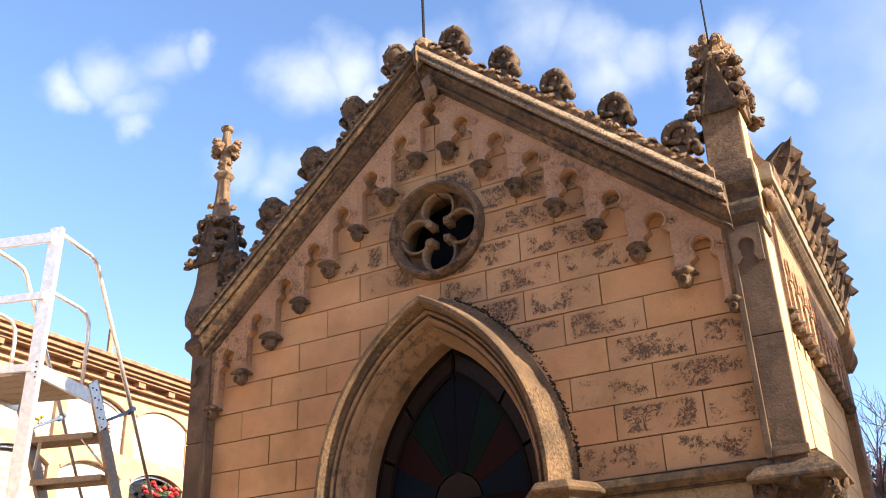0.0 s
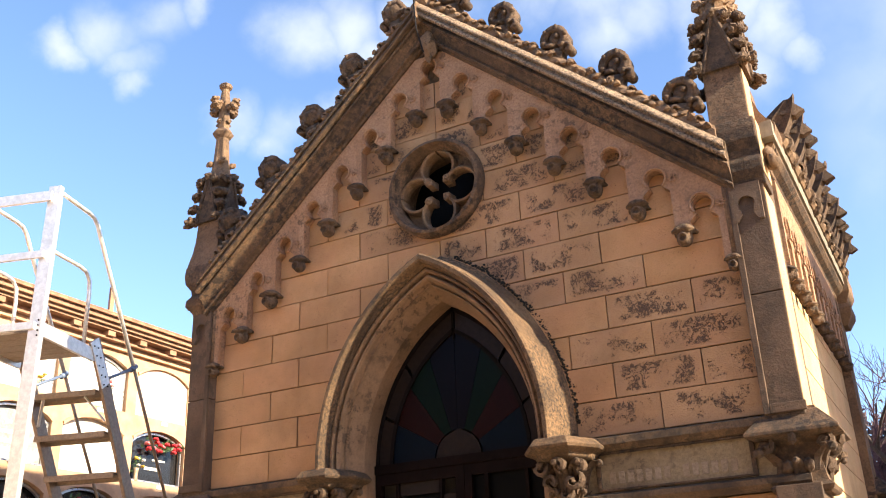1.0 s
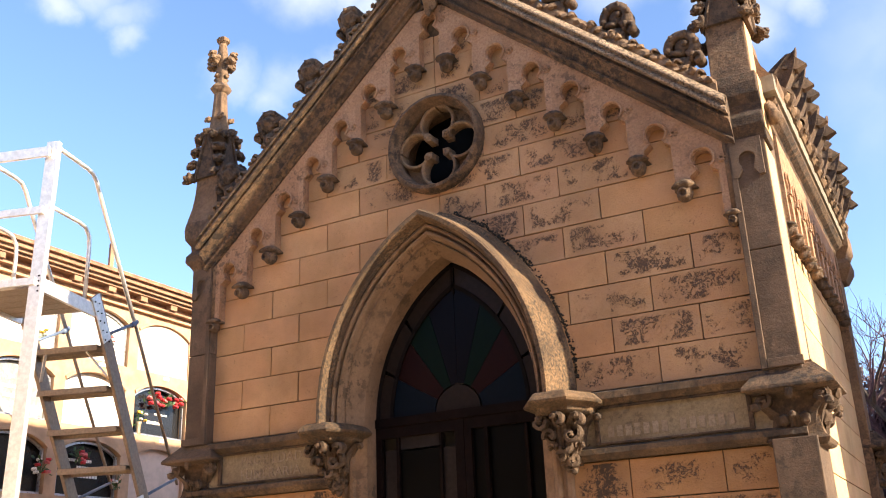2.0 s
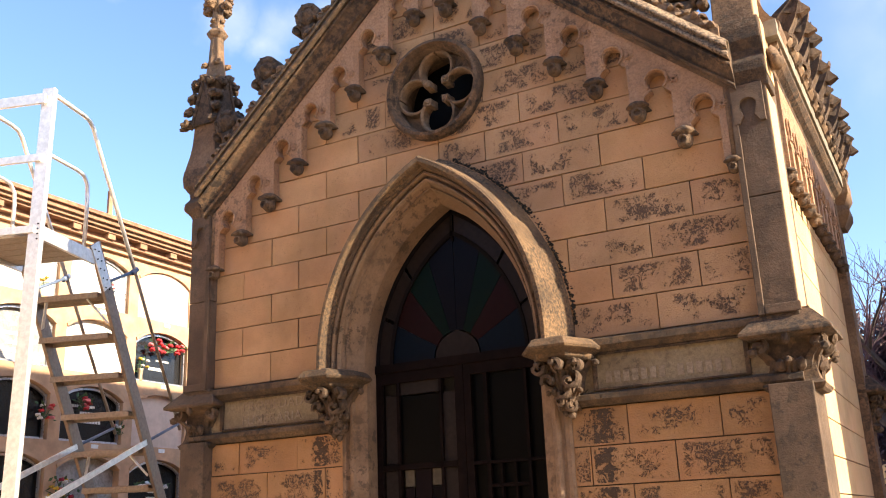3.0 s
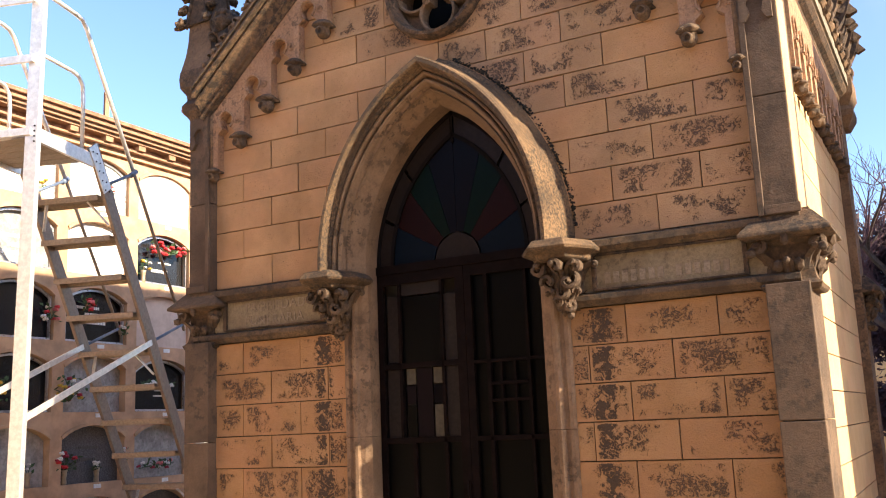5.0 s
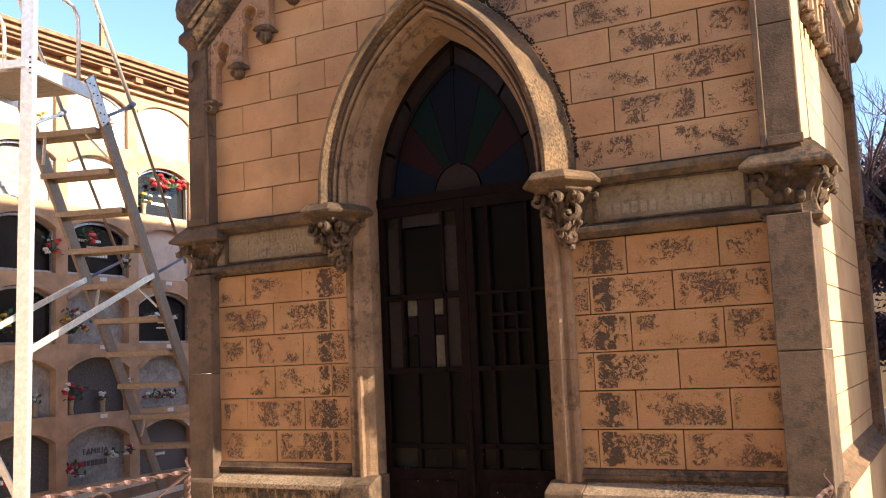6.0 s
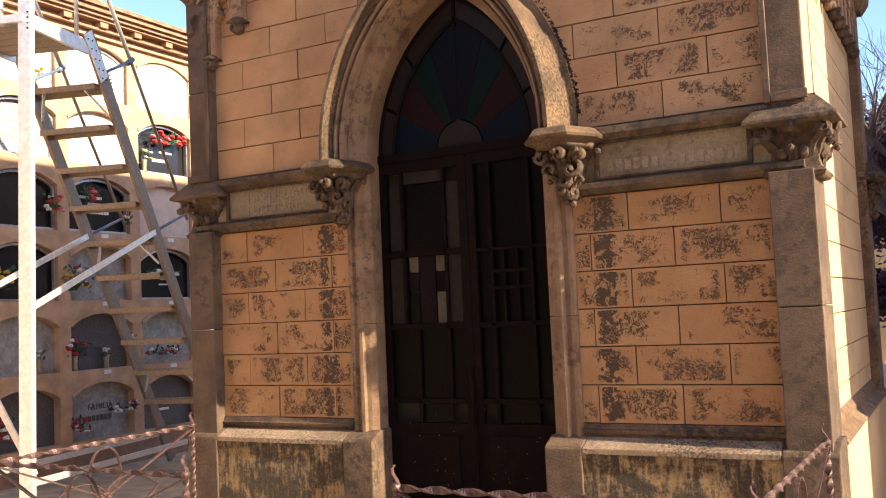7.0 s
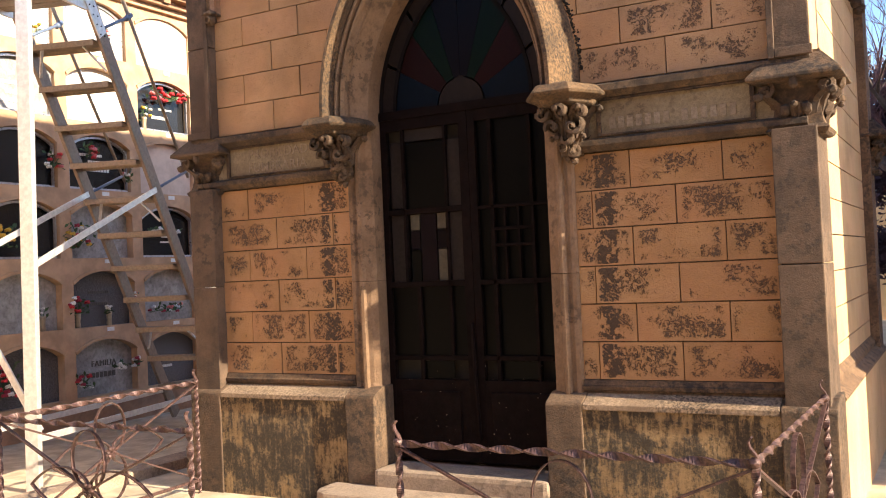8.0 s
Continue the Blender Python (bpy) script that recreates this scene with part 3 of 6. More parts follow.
def lower_mat(side):
    return lambda a, z: HEAVY if a < 0.95 and (side > 0 or z < 1.9) else CRUSTED if (side > 0 and z < 1.8) or z < 1.6 and a < 1.6 or a < 0.9 else LOW_CLEAN


for k in range(13):
    z0, z1 = 2.427 + 0.2012 * k, 2.427 + 0.2012 * (k + 1)
    right = (0.33, 0.826, 1.319) if k % 2 == 0 else (0.58, 1.072, 1.569)
    left = (0.40, 0.892, 1.358) if k % 2 == 0 else (0.626, 1.125, 1.603)
    ashlar(z0, z1, right, 1, 0.0, PIL + 0.01, upper_mat(1), front_wall, upper_inner, upper_outer)
    ashlar(z0, z1, left, -1, 0.0, PIL + 0.01, upper_mat(-1), front_wall, upper_inner, upper_outer)
for k in range(6):
    z0, z1 = 0.783 + 0.21 * k, 0.783 + 0.21 * (k + 1)
    right = (0.865, 1.334) if k % 2 == 0 else (1.089, 1.588)
    left = (0.909, 1.371) if k % 2 == 0 else (1.13, 1.614)
    ashlar(z0, z1, right, 1, 0.765, PIL + 0.005, lower_mat(1), front_wall)
    ashlar(z0, z1, left, -1, 0.765, PIL + 0.005, lower_mat(-1), front_wall)
for s in (-1, 1):
    bm = bmesh.new()
    x0, x1 = sorted((s * 0.77, s * 1.86))
    loft(bm, [[(x, y, z) for y, z in ((0.012, 0.70), (-0.014, 0.70), (-0.014, 0.722), (-0.03, 0.73), (-0.034, 0.75), (-0.022, 0.757), (-0.014, 0.783), (0.012, 0.783))] for x in (x0, x1)])
    part("base_moulding", bm, TRIM_DARK, chapel)


# blind arcade under the gable
def arcade_cell(name, zl, zr, c, top_l, top_r):
    """A panel with a cusped round hole between two hanging stems; heights are given from the cell's middle."""
    h, st = 0.122, 0.043
    pts = [(-h, top_l), (h, top_r), (h, zr), (h - st, zr), (h - st, c - 0.09), (0.036, c - 0.055)]
    pts += [(0.055 * math.sin(radians(a)), c - 0.055 * math.cos(radians(a))) for a in range(50, 311, 20)]
    pts += [(-0.036, c - 0.055), (-h + st, c - 0.09), (-h + st, zl), (-h, zl)]
    bm = bmesh.new()
    v0 = [bm.verts.new((x, -0.07, z)) for x, z in pts]
    v1 = [bm.verts.new((x, 0.012, z)) for x, z in pts]
    fill(bm, v0)
    for i in range(len(pts)):
        j = (i + 1) % len(pts)
        bm.faces.new((v0[i], v1[i], v1[j], v0[j]))
    # a thin raised rim round the hole, and a small star above it
    rim = [(0.066 * math.sin(radians(a)), -0.078, c - 0.066 * math.cos(radians(a))) for a in range(35, 326, 20)]
    tube(bm, rim, 0.007, 6)
    for a in range(0, 180, 45):
        d = (0.027 * math.cos(radians(a)), 0.027 * math.sin(radians(a)))
        flat_bar(bm, [(-d[0] + h * 0.85, -0.073, c - d[1] - 0.02), (d[0] + h * 0.85, -0.073, c + d[1] - 0.02)], 0.012, 0.009, (0, 1, 0))
    me = bpy.data.meshes.new(name)
    bmesh.ops.recalc_face_normals(bm, faces=bm.faces)
    bm.to_mesh(me)
    bm.free()
    me.materials.append(ARCADE)
    return me


def boss_mesh():
    """A hanging boss: a square flower with drooping points over a round bud with a hollow eye."""
    bm = bmesh.new()
    rings = []
    for k, (r, z) in enumerate(((0.03, 0.07), (0.05, 0.058), (0.062, 0.045), (0.066, 0.03), (0.04, 0.018), (0.044, 0.0), (0.046, -0.02), (0.04, -0.045), (0.024, -0.062), (0.008, -0.068))):
        ring = []
        for i in range(24):
            a = 2 * math.pi * i / 24
            lobe = (0.34 * abs(math.cos(2 * a)) ** 3 + 0.16 * math.sin(7 * a + k) if k in (2, 3) else 0.12 * abs(math.cos(4 * a))) if k > 0 else 0.0
            droop = -0.012 * abs(math.cos(2 * a)) ** 3 if k in (2, 3) else 0.0
            ring.append((r * (1 + lobe) * math.cos(a + 0.785), r * (1 + lobe) * math.sin(a + 0.785), z + droop))
        rings.append(ring)
    loft(bm, rings)
    # the ringed eye on its front
    eye = []
    for i in range(13):
        a = 2 * math.pi * i / 12
        eye.append([(math.cos(a) * r, y, -0.024 + math.sin(a) * r) for r, y in ((0.034, -0.03), (0.032, -0.062), (0.022, -0.068), (0.015, -0.046))])
    loft(bm, eye, False, False)
    me = bpy.data.meshes.new("boss")
    bmesh.ops.recalc_face_normals(bm, faces=bm.faces)
    for f in bm.faces:
        f.smooth = True
    bm.to_mesh(me)
    bm.free()
    me.materials.append(CARVED_DARK)
    return me


BOSS = boss_mesh()
cell_right = arcade_cell("arcade_panel", 0.1085 + 0.03, -0.1085 + 0.03, 0.285, 0.285 + 0.3, 0.285 + 0.1)
cell_left = arcade_cell("arcade_panel", -0.1085 + 0.03, 0.1085 + 0.03, 0.285, 0.285 + 0.1, 0.285 + 0.3)
cell_mid = arcade_cell("arcade_panel", 0.03, 0.03, 0.37, 0.47, 0.47)
for i in range(8):
    for s in (-1, 1):
        b = new("boss", BOSS)
        b.parent = chapel
        b.matrix_basis = pose(s * (0.122 + 0.244 * i), -0.058, 4.757 - 0.2155 * i, 4 * math.sin(i * 2.2), 0, 6 * math.sin(i * 5 + s)) @ Matrix.Scale((0.92 if i < 7 else 0.72) + 0.04 * math.sin(i * 3 + s), 4)
        if i < 7:
            c = new("arcade_panel", cell_right if s > 0 else cell_left)
            c.parent = chapel
            c.matrix_basis = pose(s * (0.244 + 0.244 * i), 0, 4.757 - 0.217 * (i + 0.5))
c = new("arcade_panel", cell_mid)
c.parent = chapel
c.matrix_basis = pose(0, 0, 4.757)

# round window: moulded ring and four-lobed tracery
bm = bmesh.new()
RING = [(0.35, 0.012), (0.352, -0.05), (0.338, -0.085), (0.318, -0.09), (0.31, -0.07), (0.306, -0.045), (0.297, -0.03), (0.288, -0.01), (0.284, 0.05), (0.284, 0.16), (0.3, 0.16)]
loft(bm, [[(r * math.cos(2 * math.pi * i / 48), y, ROSE_Z + r * math.sin(2 * math.pi * i / 48)) for r, y in RING] for i in range(49)], True, False)
rose = part("round_window", bm, TRIM_DARK, chapel, "moulded stone ring of the round window")
# four solid quarters between the lobes, sunk behind thick rims, with blunt ends towards the middle
lobe_c, lobe_r = 0.166, 0.112
for q in range(4):
    ca, sa = math.cos(radians(90 * q)), math.sin(radians(90 * q))
    turn = lambda u, v, y: (ca * u - sa * v, y, ROSE_Z + sa * u + ca * v)
    a_side = [(lobe_c + lobe_r * math.cos(radians(t)), lobe_r * math.sin(radians(t))) for t in range(4, 137, 12)]
    outline = [(0.287, 0.0015)] + [(0.287 * math.cos(radians(t)), 0.287 * math.sin(radians(t))) for t in range(8, 83, 8)] + [(0.0015, 0.287)]
    outline += [(v, u) for u, v in a_side] + [(0.066, 0.092), (0.04, 0.088), (0.04, 0.04), (0.088, 0.04), (0.092, 0.066)] + list(reversed(a_side))
    bm = bmesh.new()
    ring0 = [bm.verts.new(turn(u, v, 0.05)) for u, v in outline]
    ring1 = [bm.verts.new(turn(u, v, 0.085)) for u, v in outline]
    n = len(outline)
    for i in range(n):
        bm.faces.new((ring0[i], ring1[i], ring1[(i + 1) % n], ring0[(i + 1) % n]))
    for r in (ring0, ring1):
        fill(bm, r)
    quarter = part("tracery", bm, TRIM, rose, "quarter of the stone quatrefoil tracery")
    # rims of the two lobes and the worn block between them
    for flip in (False, True):
        bm = bmesh.new()
        rings = []
        for t in range(3, 141, 8):
            c, sn = math.cos(radians(t)), math.sin(radians(t))
            sec = [(lobe_r - 0.003, 0.06), (lobe_r - 0.003, 0.0), (lobe_r + 0.006, -0.012), (lobe_r + 0.018, -0.006), (lobe_r + 0.022, 0.06)]
            rings.append([turn(*((lobe_c + r * c, r * sn) if not flip else (r * sn, lobe_c + r * c)), y) for r, y in sec])
        loft(bm, rings)
        part("lobe_rim", bm, CARVED, quarter)
    bm = bmesh.new()
    loft(bm, [[turn(u, v, y) for u, v in ((0.041, 0.041), (0.088, 0.043), (0.097, 0.066), (0.066, 0.097), (0.043, 0.088))] for y in (0.07, 0.0, -0.014)])
    ball(bm, turn(0.072, 0.072, -0.004), 0.027, 0.5, 2, q)
    part("cusp_block", bm, CARVED, quarter, bevel=0.006)
bm = bmesh.new()
lathe(bm, [(0.0, 0.0), (0.29, 0.0), (0.29, 0.01), (0.0, 0.01)], (0, 0, 0), 24)
bm.transform(pose(0, 0.2, ROSE_Z, 90))
part("pane", bm, glass_pane("black_window_glass", (0.002, 0.002, 0.002), 0.6), rose)


# crockets along the gable
def crocket_mesh(round_knob):
    """A hooked leaf: a thick curl closing over a bud, with a small tail scroll."""
    bm = bmesh.new()
    box(bm, -0.06, 0.06, -0.05, 0.05, -0.06, 0.03)
    ribbon_curl(bm, (0.0, 0, 0.105), 0.075, 0.088, -60, 215, 0.15, 0.05, n=22)
    ribbon_curl(bm, (0.012, 0, 0.112), 0.05, 0.018, 250, -120, 0.12, 0.026, n=16)
    ball(bm, (0.0, 0, 0.1), (0.06, 0.06, 0.064), 0.35, 2, 3)
    ball(bm, (0.022, -0.06, 0.122), (0.024, 0.02, 0.024), 0.2, 1, 1)
    for i in range(9):
        a = radians(-40 + 30 * i)
        ball(bm, (0.086 * math.cos(a), -0.05 + 0.02 * (i % 2), 0.105 + 0.086 * math.sin(a)), (0.024, 0.03, 0.024), 0.4, 2, i)
    ball(bm, (-0.03, -0.05, 0.06), (0.045, 0.025, 0.022), 0.5, 1, 7)
    ribbon_curl(bm, (0.1, -0.01, 0.02), 0.042, 0.014, 200, -150, 0.13, 0.024, n=14)
    ball(bm, (0.1, -0.01, 0.02), (0.02, 0.066, 0.02), 0.1, 1, 8)
    ball(bm, (-0.07, 0, -0.005), (0.055, 0.055, 0.035), 0.5, 1, 6)
    if round_knob:
        ball(bm, (0.0, 0, 0.11), (0.094, 0.09, 0.09), 0.3, 3, 2)
    me = bpy.data.meshes.new("crocket")
    bmesh.ops.recalc_face_normals(bm, faces=bm.faces)
    for f in bm.faces:
        f.smooth = True
    bm.to_mesh(me)
    bm.free()
    # the crockets' shaded side is put into this darker stone
    me.materials.append(CARVED_DARK)
    return me


CROCKET = {1: crocket_mesh(False), -1: crocket_mesh(True)}
for s in (-1, 1):
    for i, x in enumerate((0.265, 0.63, 0.99, 1.355, 1.715)):
        o = new("crocket", CROCKET[s])
        o.parent = chapel
        o.matrix_basis = pose(s * (x - (0.035 if s > 0 else 0.045)), -0.1, RAKE0 + (0.165 if s > 0 else 0.2) - RAKE * x, 0, s * (8 + 3 * math.sin(i * 2.0)), 0) @ Matrix.Diagonal((s * (0.93 + 0.04 * math.sin(5 * i + s)), 0.95, 0.96 + 0.04 * math.sin(3 * i), 1))
    # carved running leaves between them, on a raised band
    bm = bmesh.new()
    loft(bm, [[(s * x, y, RAKE0 + dz - RAKE * x) for y, dz in ((-0.165, 0.015), (-0.165, 0.09), (-0.14, 0.125), (-0.03, 0.125), (-0.03, 0.015))] for x in (0.06, 1.86)])
    for j in range(44):
        x = 0.1 + j * 0.04
        z = RAKE0 + 0.085 - RAKE * x
        ball(bm, (s * x, -0.166 + 0.008 * math.sin(j * 2.6), z + 0.022 * math.sin(j * 1.9)), (0.028, 0.026, 0.022), 0.7, 1, j * 1.3)
        if j % 3 == 0:
            ribbon_curl(bm, (s * x, -0.15, z + 0.02), 0.026, 0.012, 0, 280, 0.06, 0.014, n=9)
    part("leaf_border", bm, CARVED, chapel, "running carved leaves on top of the gable", smooth=False)
bm = bmesh.new()
ball(bm, (0.0, -0.12, 5.61), (0.085, 0.1, 0.085), 0.35, 2, 1.0)
ball(bm, (-0.01, -0.18, 5.52), (0.045, 0.06, 0.1), 0.4, 2, 4.0)
ball(bm, (0.03, -0.11, 5.27), (0.055, 0.06, 0.12), 0.5, 2, 8.0)
part("broken_apex", bm, CARVED, chapel, "broken stone stump at the gable's point")
bm = bmesh.new()
tube(bm, [(0.0, -0.12, 5.6), (0.0, -0.11, 5.75), (0.0, -0.11, 7.0)], 0.011, 6)
tube(bm, [(-0.01, -0.24, 5.6), (0.0, -0.235, 5.36), (0.01, -0.16, 5.2)], 0.006, 5)
tagged(part("lightning_rod", bm, ROD), "thin black iron lightning rod on the gable", "rod")
bm = bmesh.new()
tube(bm, [(1.955, -0.1, 4.9), (1.965, -0.1, 5.9)], 0.006, 5)
tagged(part("iron_rod", bm, ROD), "thin iron rod on the broken stone pinnacle", "rod")


# corner pinnacles
def crocket_bud(bm, at, r, seed):
    ball(bm, at, (r, r, r * 0.9), 0.5, 2, seed)
    for i in range(4):
        a = seed + i * 1.6
        ball(bm, (at[0] + r * 0.75 * math.cos(a), at[1] + r * 0.75 * math.sin(a), at[2] + r * 0.55 * math.sin(i * 2 + seed)), r * 0.55, 0.4, 1, seed + i)


def pinnacle(s, whole):
    cx, cy = s * 1.945, 0.015
    bm = bmesh.new()
    base = [(0.1, 3.66), (0.115, 3.7), (0.15, 3.75), (0.155, 3.80), (0.125, 3.84), (0.13, 3.88), (0.165, 3.93), (0.172, 4.0), (0.165, 4.06)]
    if whole:
        square_stack(bm, [(0.9 * h, z) for h, z in base], (cx, cy, 0))
    else:
        # flush with the flank, so that it only steps out towards the front
        loft(bm, [[(1.965 - 0.085 - 0.15 * h, y, z) if x < 0 else (2.068, y, z) for x, y in ((-1, cy - h * 0.85), (1, cy - h * 0.85), (1, cy + h), (-1, cy + h))] for h, z in base])
    body = part("pinnacle", bm, TRIM_DARK, chapel, "stone corner pinnacle, its top broken off" if not whole else "crocketed stone corner pinnacle with cross finial", bevel=0.008)
    bm = bmesh.new()
    if whole:
        square_stack(bm, [(0.146, 4.055), (0.138, 4.1), (0.122, 4.18), (0.11, 4.28), (0.104, 4.4), (0.1, 4.56)], (cx, cy, 0))
    else:
        square_stack(bm, [(0.112, 4.055), (0.109, 4.2), (0.106, 4.4), (0.1, 4.56)], (1.935, cy, 0))
    part("shaft", bm, TRIM, body, bevel=0.006)
    # four gablets with buds climbing their edges
    for a in range(4):
        m = Matrix.Translation((cx, cy, 0)) @ pose(0, 0, 0, 0, 0, 90 * a)
        bm2 = bmesh.new()
        loft(bm2, [[(-0.105, y, 4.42), (0.105, y, 4.42), (0.0, y, 4.78)] for y in (-0.125, -0.06)])
        for i in range(4):
            k = i / 3
            for e in (-1, 1):
                flat_bar(bm2, [(e * (0.1 - 0.095 * k), -0.11, 4.43 + 0.33 * k), (e * (0.14 - 0.095 * k), -0.125, 4.455 + 0.33 * k), (e * (0.172 - 0.1 * k), -0.132, 4.43 + 0.33 * k)], 0.045, 0.026, (0, 1, 0))
                crocket_bud(bm2, (e * (0.172 - 0.1 * k), -0.13, 4.425 + 0.34 * k), 0.034, i * 1.7 + e + a)
        for e in (-1, 1):
            tube(bm2, [(e * 0.108, -0.128, 4.41), (e * 0.004, -0.128, 4.8)], 0.014, 6)
        crocket_bud(bm2, (0, -0.13, 4.8), 0.036, a)
        bm2.transform(m)
        part("gablet", bm2, CARVED_DARK, body, "small gablet with knobbly carved buds", smooth=False)
    bm = bmesh.new()
    if whole:
        lathe(bm, [(0.11, 4.5), (0.085, 4.8), (0.062, 4.98), (0.05, 5.18), (0.07, 5.2), (0.085, 5.225), (0.07, 5.25), (0.045, 5.27), (0.05, 5.36), (0.04, 5.42), (0.05, 5.5), (0.04, 5.56), (0.03, 5.64), (0.05, 5.655), (0.055, 5.68), (0.03, 5.7)], (cx, cy, 0), 8)
        for i in range(4):
            for z, r, w in ((5.46, 0.055, 0.095), (5.50, 0.04, 0.115), (5.33, 0.028, 0.05), (4.95, 0.035, 0.085), (4.8, 0.04, 0.12)):
                a = math.pi / 2 * i + math.pi / 4 * (z < 5)
                crocket_bud(bm, (cx + w * math.cos(a), cy + w * math.sin(a), z), r * 0.75, i + z)
        part("spire", bm, CARVED, body, "slender spire ending in a carved cross finial")
    else:
        lathe(bm, [(0.11, 4.5), (0.1, 4.7), (0.092, 4.8), (0.1, 4.83), (0.1, 4.85), (0.075, 4.88), (0.06, 4.95), (0.03, 4.99)], (cx, cy, 0), 8)
        for i in range(4):
            a = math.pi / 2 * i + 0.5
            for z, w, r in ((4.76, 0.1, 0.036), (4.9, 0.095, 0.04)):
                crocket_bud(bm, (cx + w * math.cos(a), cy + w * math.sin(a), z + 0.012 * i), r, i * 2 + z)
            flat_bar(bm, [(cx + 0.05 * math.cos(a), cy + 0.05 * math.sin(a), 4.84), (cx + 0.1 * math.cos(a), cy + 0.1 * math.sin(a), 4.95), (cx + 0.125 * math.cos(a), cy + 0.125 * math.sin(a), 4.94)], 0.05, 0.035, (-math.sin(a), math.cos(a), 0))
        ball(bm, (cx - 0.03, cy - 0.02, 4.98), (0.04, 0.045, 0.06), 0.5, 2, 3)
        ball(bm, (cx + 0.05, cy - 0.02, 4.95), (0.045, 0.045, 0.05), 0.6, 2, 5)
        part("broken_top", bm, CARVED, body, "broken carved top")
    return body


pinnacle(-1, True)
# pale slabs on the corner's sunny flank: the bright sunlight is put into their colour
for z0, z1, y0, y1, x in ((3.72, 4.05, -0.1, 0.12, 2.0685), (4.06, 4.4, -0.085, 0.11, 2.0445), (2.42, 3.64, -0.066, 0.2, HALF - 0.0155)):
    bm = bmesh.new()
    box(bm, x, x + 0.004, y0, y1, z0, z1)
    part("flank_slab", bm, SIDE_PLASTER, chapel, "pale slab that brightens the sunlit flank")
pinnacle(1, False)
# swept stones from the pinnacles back to the eaves, with a carved head below
for s in (-1, 1):
    bm = bmesh.new()
    pts = [(1.93, 4.42), (2.035, 4.42), (2.042, 4.34), (2.056, 4.26), (2.078, 4.19), (2.108, 4.14), (2.15, 4.1), (2.15, 4.07), (2.12, 3.96), (2.06, 3.9), (1.93, 3.86)]
    if s < 0:
        pts = [(min(x, 2.1), z) for x, z in pts]
    loft(bm, [[(s * x, y, z) for x, z in pts] for y in (0.1, 0.33)])
    part("swept_shoulder", bm, TRIM, chapel, "swept stone shoulder beside the pinnacle")
    bm = bmesh.new()
    ball(bm, (s * 2.09, 0.06, 3.86), (0.045, 0.1, 0.06), 0.3, 2, 2)
    ball(bm, (s * 2.12, -0.02, 3.8), (0.036, 0.06, 0.045), 0.3, 2, 6)
    part("carved_knob", bm, CARVED, chapel, smooth=True)


# corbelled capitals
def leaf(bm, base, out, height, size, turn, seed):
    """A curled leaf that leans out from a capital: base point, outward direction."""
    d = Vector((math.cos(turn), math.sin(turn), 0))
    side = Vector((-d.y, d.x, 0))
    rings = []
    for i in range(9):
        k = i / 8
        curl = max(0.0, k - 0.55) / 0.45
        p = Vector(base) + d * (out * k * k + size * 0.25 * math.sin(curl * math.pi)) + Vector((0, 0, height * (k if k < 0.8 else 0.8 - (k - 0.8) * 0.9)))
        w = size * (0.35 + 0.5 * math.sin(math.pi * min(1, k * 0.9 + 0.1))) * (1 - 0.3 * k)
        t = size * 0.16
        mid = p + d * t
        rings.append([p - side * w / 2, mid - side * w * 0.2, p + d * t * 0.3, mid + side * w * 0.2, p + side * w / 2, p - d * t])
    loft(bm, rings)
    tip = Vector(base) + d * (out * 1.05) + Vector((0, 0, height * 0.68))
    ball(bm, tip, size * 0.24, 0.3, 1, seed)


